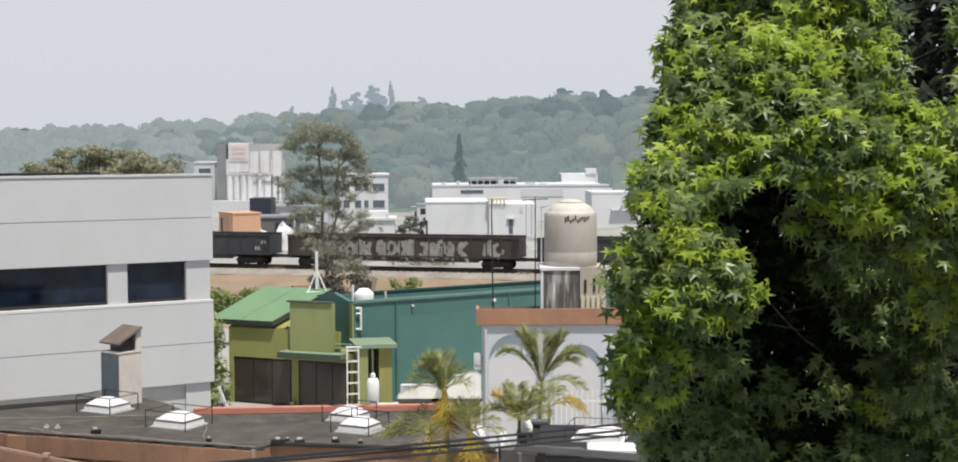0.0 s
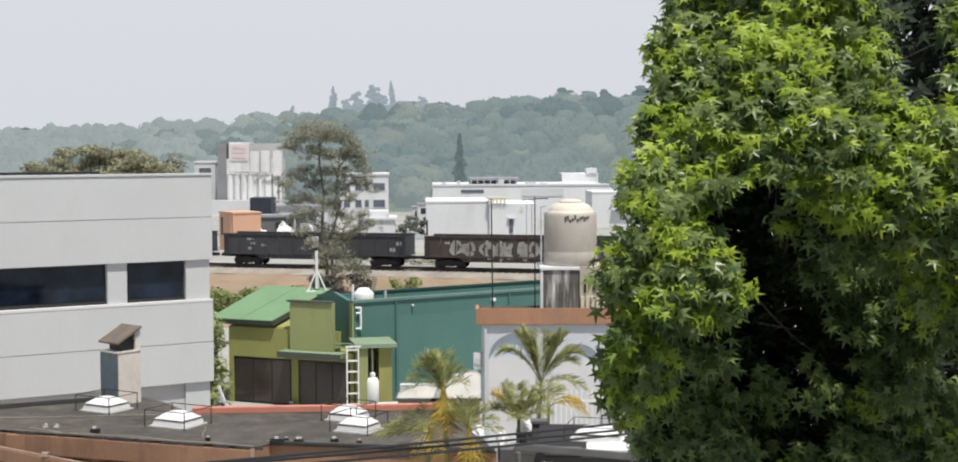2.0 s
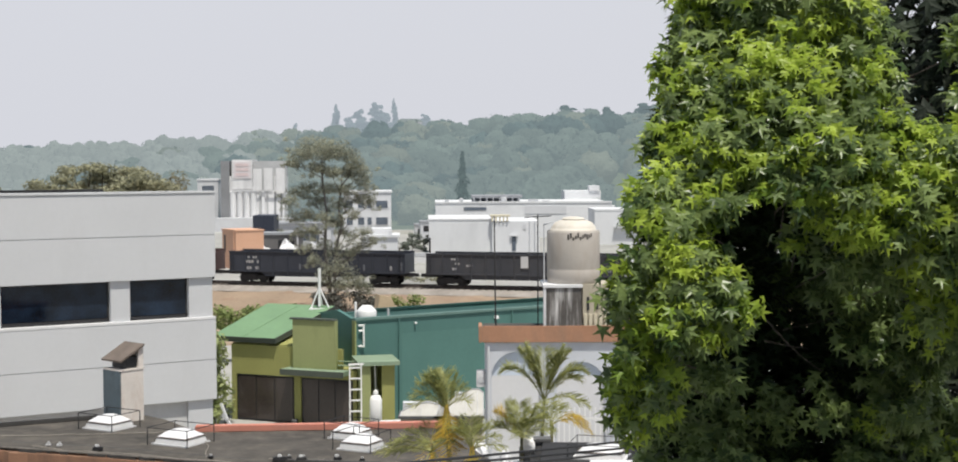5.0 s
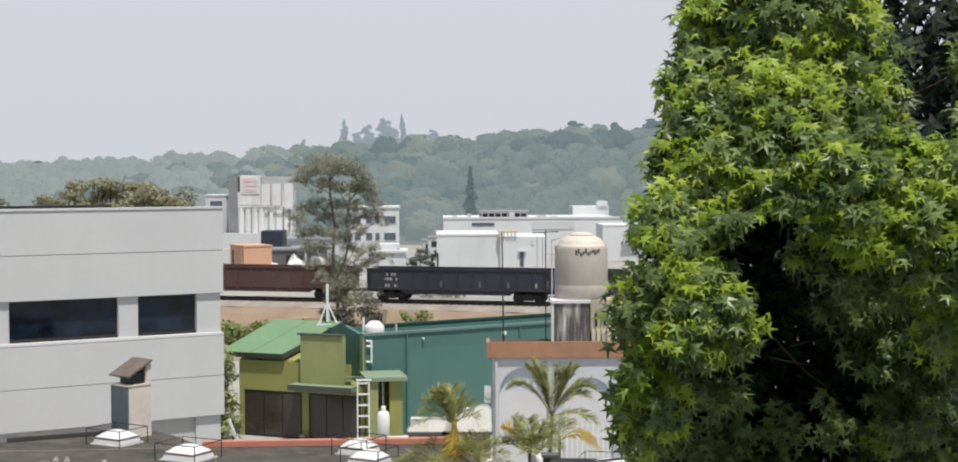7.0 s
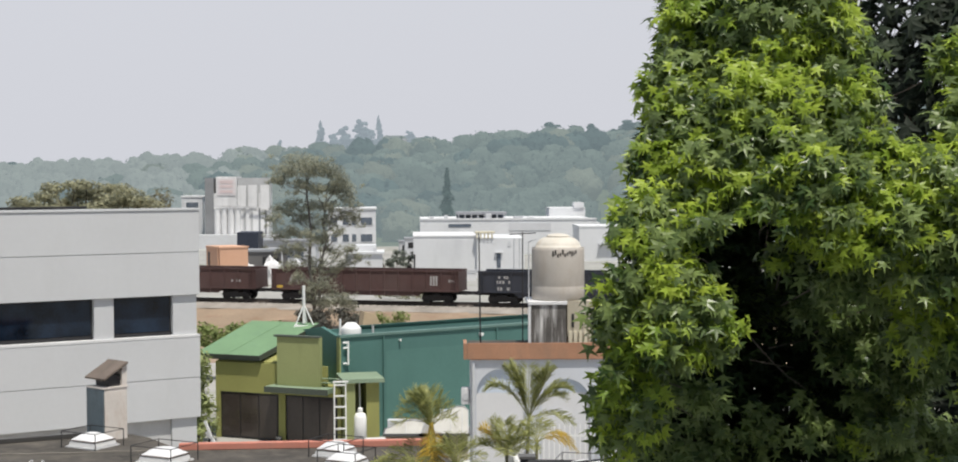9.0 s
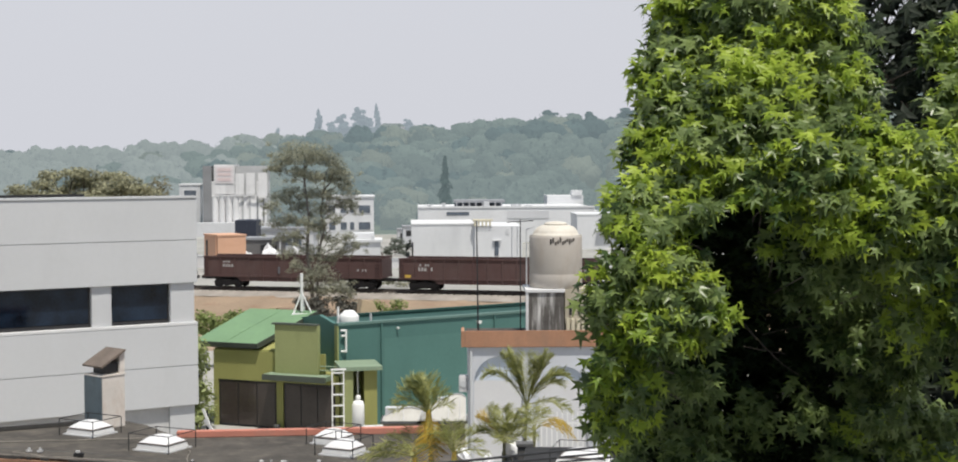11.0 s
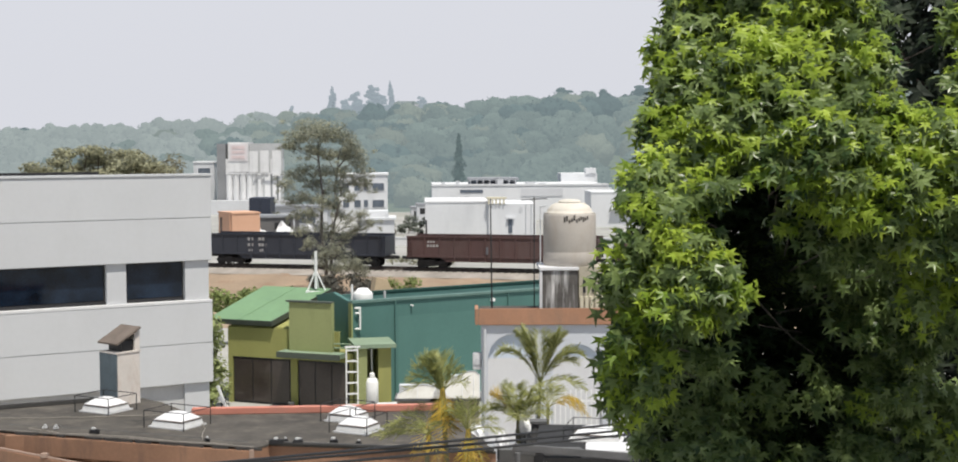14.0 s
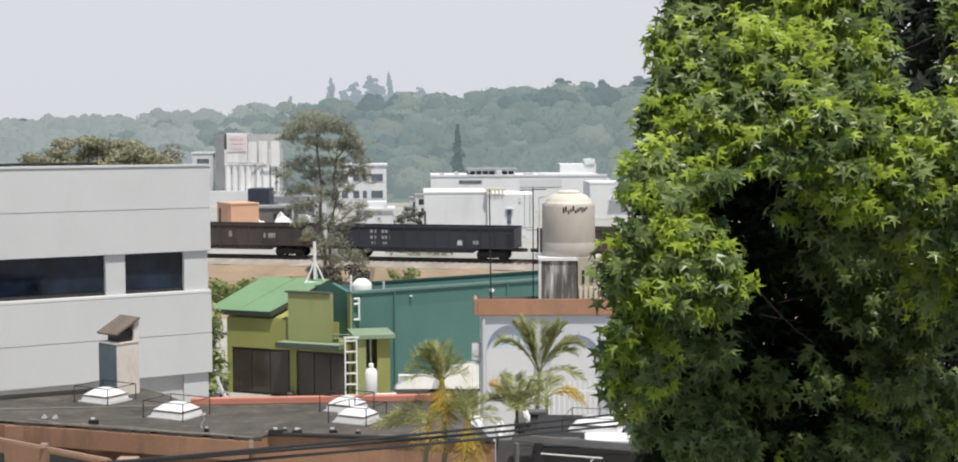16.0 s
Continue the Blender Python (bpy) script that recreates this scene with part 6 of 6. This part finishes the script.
palm(1.8, 44, 0, 5.3, [(182, 3.0, 64, 0.6), (174, 2.6, 74, 0.36), (178, 2.4, 77, 0.26), (2, 3.0, 64, 0.62), (8, 2.6, 73, 0.38), (358, 2.4, 76, 0.28), (90, 2.0, 84, 0.2), (205, 2.2, 79, 0.28), (335, 2.2, 78, 0.3), (352, 1.6, 30, 0.6), (20, 2.3, 60, 0.62)], "feathery green palm before the arched building", 3, 0, 0.56, 0.13, 0.0)
palm(1.05, 41, 0, 4.75, [(182, 1.5, 62, 0.4), (170, 1.5, 74, 0.3), (110, 1.3, 82, 0.25), (30, 1.2, 74, 0.35), (4, 1.3, 58, 0.4), (300, 1.2, 70, 0.45), (250, 1.2, 66, 0.45), (184, 1.3, 42, 0.45), (176, 1.2, 55, 0.5), (352, 1.2, 40, 0.5), (270, 1.1, 48, 0.6)], "low bushy palm beside the taller palm", 4, 1, 0.5, 0.14, -0.1)
palm(2.0, 43, 0, 4.75, [(5, 1.7, 50, 0.75), (355, 1.6, 40, 0.8), (190, 1.2, 55, 0.45), (150, 1.2, 70, 0.4), (60, 1.2, 65, 0.4), (200, 1.1, 30, 0.5), (100, 1.1, 78, 0.3)], "low palm with drying fronds at the railing", 14, 2, 0.42, 0.15, 0.4)
palm(-0.72, 27.6, 0, 7.85, [(262, 0.7, -66, 0.3), (285, 0.75, -70, 0.2), (310, 0.65, -62, 0.3), (182, 1.15, 62, 0.5), (175, 1.15, 70, 0.4), (188, 1.1, 52, 0.6), (160, 1.05, 76, 0.35), (110, 1.0, 81, 0.3), (60, 0.9, 79, 0.35), (10, 0.85, 66, 0.5), (230, 1.0, 72, 0.5), (355, 0.7, 50, 0.6), (200, 0.95, 42, 0.6), (270, 0.95, 76, 0.5), (178, 1.0, 80, 0.3), (192, 1.05, 70, 0.45)], "palm with yellowing lower fronds beside the flat roof", 5, 3, 0.36, 0.12, -0.15, 0.55)
palm(-0.24, 27.4, 0, 7.1, [(275, 0.8, -72, 0.25), (300, 0.8, -66, 0.3), (255, 0.75, -60, 0.4), (330, 0.7, -50, 0.4), (165, 0.9, 62, 0.4), (100, 0.9, 76, 0.3), (50, 0.85, 66, 0.4), (5, 0.85, 52, 0.5), (345, 0.8, 34, 0.5), (190, 0.85, 68, 0.4), (210, 0.8, 78, 0.3), (270, 0.85, 74, 0.4)], "small palm with bright yellow dry fronds", 6, 4, 0.32, 0.12, 0.1, 0.6)
palm(-0.98, 27.5, 0, 7.05, [(250, 0.6, 10, 0.8), (290, 0.6, 5, 0.8), (181, 1.1, 36, 0.45), (190, 1.0, 24, 0.4), (174, 1.0, 48, 0.5), (186, 1.15, 18, 0.3), (160, 0.9, 60, 0.4), (90, 0.8, 74, 0.3), (40, 0.75, 66, 0.4), (2, 0.7, 50, 0.5), (270, 0.8, 62, 0.6)], "low dull palm with browning fronds at the roof edge", 16, 2, 0.32, 0.12, 0.2)

# ---- overhead cables ----


def cable(a, b, sag, r, label):
    a, b = Vector(a), Vector(b)
    n = 24
    ob = link("overhead_cable", tube([a.lerp(b, i / n) - Vector((0, 0, sag * 4 * (i / n) * (1 - i / n))) for i in range(n + 1)], r), CABLE)
    return tagged(ob, label, "cable", "overhead cables")


cable((-4.9, 14.55, 9.14), (4.3, 26.8, 7.55), 0.03, 0.02, "thick black overhead cable above the roofs")
cable((-4.6, 15.2, 9.03), (4.2, 26.5, 7.46), 0.03, 0.02, "thick black overhead cable above the roofs")
cable((-4.1, 15.75, 8.87), (4.0, 26.2, 7.43), 0.03, 0.02, "thick black overhead cable above the roofs")

# ---- sweetgum tree and the dark tree behind it ----


def star_leaf():
    """A five-lobed leaf, tip along +y, about one unit across."""
    lobes = ((90, 0.6), (28, 0.56), (152, 0.56), (-30, 0.43), (210, 0.43))
    order = sorted(lobes, key=lambda q: q[0])
    verts, faces = [(0.0, -0.02, 0.03)], []
    n = len(order)
    for i, (a, r) in enumerate(order):
        nxt = order[(i + 1) % n][0] + (360 if i == n - 1 else 0)
        mid = (a + nxt) / 2
        verts.append((r * math.cos(radians(a)), r * math.sin(radians(a)), -0.07))
        verts.append((0.18 * math.cos(radians(mid)), 0.18 * math.sin(radians(mid)), 0.015))
    for i in range(n):
        faces.append((0, 2 + 2 * ((i - 1) % n), 1 + 2 * i, 2 + 2 * i))
    return verts, faces


LEAF_V, LEAF_F = star_leaf()
GUM_X, GUM_Y = 1.72, 8.25
# leaf masses at the limbs' ends: middle, half width, half height, and sun level, which sets their share of young shoots
LEAF_MASSES = [
    (-0.27, 0.11, 13.32, 0.24, 0.29, 1),
    (0.03, -0.08, 13.33, 0.31, 0.33, 1),
    (0.30, -0.03, 13.20, 0.16, 0.29, 1),
    (-0.49, -0.14, 12.92, 0.15, 0.21, 1),
    (-0.16, -0.35, 12.91, 0.23, 0.20, 1),
    (0.33, -0.21, 12.88, 0.15, 0.15, 1),
    (-0.57, -0.29, 12.57, 0.12, 0.16, 1),
    (-0.26, -0.47, 12.60, 0.21, 0.11, 1),
    (0.07, -0.68, 12.47, 0.20, 0.08, 1),
    (0.44, -0.55, 12.53, 0.17, 0.14, 1),
    (0.73, -0.60, 12.42, 0.17, 0.19, 1),
    (-0.10, -0.65, 12.27, 0.14, 0.06, 1),
    (0.27, -0.70, 12.24, 0.23, 0.09, 1),
    (0.68, -0.60, 12.08, 0.21, 0.16, 1),
    (1.07, -0.00, 13.16, 0.07, 0.07, 1),
    (0.87, -0.40, 11.71, 0.18, 0.15, 1),
    (0.19, -0.10, 12.79, 0.15, 0.15, 1),
    (-0.69, -0.55, 12.26, 0.12, 0.12, 2),
    (-0.84, -0.65, 12.03, 0.09, 0.11, 2),
    (-0.61, -0.75, 11.93, 0.14, 0.09, 2),
    (-0.86, -0.70, 11.77, 0.11, 0.09, 2),
    (-0.52, -0.75, 11.74, 0.11, 0.08, 2),
    (-0.76, -0.65, 11.50, 0.16, 0.08, 2),
    (-0.87, -0.50, 11.23, 0.07, 0.11, 2),
    (-0.49, 0.27, 11.06, 0.24, 0.19, 0),
    (-0.15, 0.57, 10.90, 0.24, 0.18, 0),
    (0.17, 0.22, 11.10, 0.16, 0.07, 0),
    (0.64, 0.37, 11.08, 0.25, 0.18, 0),
    (0.70, 0.22, 11.46, 0.24, 0.16, 0),
    (0.24, 0.52, 11.82, 0.27, 0.11, 0),
    (-0.37, -0.08, 10.78, 0.16, 0.06, 0),
    (0.42, 0.47, 10.69, 0.37, 0.09, 0),
    (0.98, 0.47, 10.82, 0.23, 0.20, 0),
    (-0.59, 0.27, 10.72, 0.12, 0.12, 0),
    (0.48, 0.17, 11.78, 0.15, 0.10, 0),
    (1.01, -0.65, 12.30, 0.22, 0.22, 1),
    (1.13, -0.65, 11.92, 0.22, 0.21, 1),
    (1.10, -0.30, 12.70, 0.17, 0.17, 1),
    (1.08, -0.45, 11.58, 0.20, 0.15, 1),
    (1.46, -0.15, 12.12, 0.21, 0.34, 1),
    (0.10, -0.50, 12.12, 0.12, 0.09, 0),
    (0.30, -0.50, 12.02, 0.20, 0.11, 0),
    (0.56, -0.35, 11.84, 0.12, 0.10, 0),
    (-0.60, -0.45, 11.32, 0.15, 0.10, 0),
]


def make_sweetgum():
    rng = random.Random(21)
    t = thing("sweetgum_tree", GUM_X, GUM_Y, 0, 0, "tall sweetgum with bright green star-shaped leaves", "tree")
    bm = bmesh.new()
    branch(bm, (0.1, 1.0, 0), (0.05, 0.95, 14.2), 0.13, 0.015, rng, 0.01, 10, 12)
    part("trunk", bm, BARK, t)
    young, mature, inner = [], [], []

    def shoot(p, out, fresh):
        """A leafy shoot: older leaves along it, young ones at its tip."""
        way = out * rng.uniform(0.3, 0.8) + np.array((rng.uniform(-0.4, 0.4), rng.uniform(-0.4, 0.4), rng.uniform(-0.75, 0.4)))
        way /= np.linalg.norm(way)
        span = rng.uniform(0.08, 0.17)
        count = rng.choice((7, 8, 9, 10))
        for k in range(count):
            u = (k + 0.5) / count
            a = k * 2.4 + rng.uniform(-0.5, 0.5)
            side = np.array((math.cos(a), 0.6 * math.sin(a), 0.45 * math.sin(a)))
            at = p + way * span * u + side * rng.uniform(0.03, 0.065)
            n = out * rng.uniform(0.1, 0.5) + np.array((rng.uniform(-0.8, 0.8), rng.uniform(-0.9, 0.2), rng.uniform(-0.05, 0.65)))
            tip = side * rng.uniform(0.3, 0.8) + out * 0.25 + np.array((0, 0, rng.uniform(-3.0, -1.4)))
            tender = fresh and u > 0.2
            (young if tender else mature).append(turn_to(n, tip, rng.uniform(0.075, 0.112) if tender else rng.uniform(0.085, 0.13), at))

    for i, (cx, cy, cz, rx, rz, sunny) in enumerate(LEAF_MASSES):
        ry = 0.8 * (rx + rz) / 2
        made, want = 0, int((150 if sunny else 115) * (rx + 0.1) * (rz + 0.1) / 0.09)
        while made < want:
            d = np.array([rng.gauss(0, 1) for _ in range(3)])
            d /= np.linalg.norm(d)
            if d[1] > 0.45 or (d[2] < -0.5 and rng.random() < 0.5):
                continue
            made += 1
            lump = 1 + 0.3 * noise.noise(Vector(d) * 2.4 + Vector((i * 3.1, 0, 0)))
            p = np.array((cx, cy, cz)) + d * np.array((rx, ry, rz)) * lump * (1 - 0.4 * rng.random() ** 2)
            if noise.noise((p[0] * 4.2, p[1] * 4.2, p[2] * 4.2 + 7)) < (-0.28 if sunny else -0.06):
                continue
            # light put into leaf choice: bright young leaves where sunlit, hardly any where shaded
            chance = (0.04, 0.46, 0.55)[sunny] + (0.2, 0.9, 0.9)[sunny] * noise.noise((p[0] * 3.1 + 9, p[1] * 3.1, p[2] * 3.1))
            shoot(p, d, rng.random() < chance)
        bm = bmesh.new()
        branch(bm, (0.08, 0.95, max(8.0, cz - 0.5)), (cx, cy + 0.15, cz - 0.03), 0.008, 0.003, rng, 0.05, 5, 4)
        part("limb", bm, BARK, t)
    # hanging shoots that close the crown between neighbouring masses
    for i, a in enumerate(LEAF_MASSES):
        for b in LEAF_MASSES[:i]:
            apart = math.dist(a[:3], b[:3])
            if apart > 0.6 or not (a[5] and b[5]):
                continue
            for _ in range(int(26 * apart)):
                u = rng.uniform(0.25, 0.75)
                p = np.array([a[k] + (b[k] - a[k]) * u for k in range(3)]) + np.array((rng.gauss(0, 0.07), -rng.uniform(0.02, 0.2), rng.gauss(0, 0.07)))
                if math.hypot((p[0] + 0.28) / 0.2, (p[2] - 12.08) / 0.24) < 1:
                    continue
                shoot(p, np.array((rng.uniform(-0.6, 0.6), -0.7, rng.uniform(-0.4, 0.4))), rng.random() < 0.5)
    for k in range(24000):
        # inner and rear leaves, the crown's own shade put into their dark colour
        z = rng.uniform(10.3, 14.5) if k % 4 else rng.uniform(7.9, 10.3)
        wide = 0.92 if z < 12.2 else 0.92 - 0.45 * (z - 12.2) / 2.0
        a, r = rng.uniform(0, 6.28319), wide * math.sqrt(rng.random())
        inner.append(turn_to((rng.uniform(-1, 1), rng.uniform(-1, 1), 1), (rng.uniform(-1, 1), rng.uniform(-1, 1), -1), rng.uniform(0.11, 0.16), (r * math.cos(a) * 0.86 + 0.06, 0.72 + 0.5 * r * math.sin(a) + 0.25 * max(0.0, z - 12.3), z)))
    picked = [m for m in young if m[1, 3] < -0.5][:300]
    chosen = {id(m) for m in picked}
    tagged(scatter("crown", LEAF_V, LEAF_F, mature, GUM_LEAF, t), kind="stuff")
    tagged(scatter("young_leaves", LEAF_V, LEAF_F, [m for m in young if id(m) not in chosen], GUM_YOUNG, t), kind="stuff")
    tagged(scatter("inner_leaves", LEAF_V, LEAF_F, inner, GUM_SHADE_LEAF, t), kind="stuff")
    for a, b, r in (((-0.1, 0.0, 11.62), (0.2, -0.1, 11.33), 0.006), ((-0.12, -0.1, 11.5), (0.12, -0.15, 11.46), 0.004), ((0.0, 0.0, 11.55), (0.3, 0.1, 11.6), 0.004)):
        bm = bmesh.new()
        branch(bm, a, b, r, r * 0.4, rng, 0.08, 5, 4)
        part("twig", bm, BARK, t)
    first = None
    for m in picked:
        mm = Matrix([list(r) for r in m])
        if first is None:
            first = mesh_of("leaf", LEAF_V, LEAF_F, GUM_YOUNG, t)
            first.matrix_basis = mm
        else:
            again(first, mm)
    return t


SWEETGUM = make_sweetgum()


def make_dark_tree():
    rng = random.Random(8)
    t = thing("dark_broadleaf_tree", 4.55, 12.6, 0, 0, "dark green broadleaf tree standing behind the sweetgum", "tree")
    bm = bmesh.new()
    branch(bm, (0, 0, 0), (0, 0, 15), 0.25, 0.05, rng, 0.01, 10, 10)
    part("trunk", bm, BARK, t)
    spots = []
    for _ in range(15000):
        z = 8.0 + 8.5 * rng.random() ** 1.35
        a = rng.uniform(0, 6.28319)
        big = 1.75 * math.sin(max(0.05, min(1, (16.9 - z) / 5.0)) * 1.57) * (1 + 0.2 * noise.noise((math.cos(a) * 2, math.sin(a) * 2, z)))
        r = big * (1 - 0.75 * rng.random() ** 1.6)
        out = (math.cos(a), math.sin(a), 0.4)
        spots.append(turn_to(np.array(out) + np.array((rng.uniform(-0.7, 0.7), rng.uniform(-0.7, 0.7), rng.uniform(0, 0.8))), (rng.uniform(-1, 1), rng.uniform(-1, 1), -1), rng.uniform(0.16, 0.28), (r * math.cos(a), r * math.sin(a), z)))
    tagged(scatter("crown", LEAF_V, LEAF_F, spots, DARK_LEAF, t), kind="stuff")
    for i in range(18):
        bm = bmesh.new()
        a = i * 2.4
        branch(bm, (0, 0, 8.5 + i * 0.3), (1.3 * math.cos(a), 1.3 * math.sin(a), 9.3 + i * 0.33), 0.05, 0.012, rng, 0.1, 5, 4)
        part("limb", bm, BARK, t)


make_dark_tree()


def motions():
    """The train rolls by, slowing a little, its wheels turn, the sweetgum tilts with the camera's drift."""
    def gone(t):
        return SPEED * t - SLOWING * t * t / 2
    for car, front in TRAIN:
        rows = []
        for t in range(17):
            x, y = on_track(front + gone(t))
            rows.append((t, pose(x, y, TZ, 0, 0, TA)))
        walk(car, rows)
    for w, x in WHEELS:
        walk(w, [(k * 0.1, pose(x, 0, 0.42, 0, math.degrees(gone(k * 0.1) / 0.42), 0)) for k in range(161)])
    # tilt computed from the camera's x, so the tree shifts to fit its view
    walk(SWEETGUM, [(t, pose(GUM_X, GUM_Y, 0, 0, math.degrees(-0.82 * x / 11.6), 0)) for t, x, *rest in PATH])


motions()
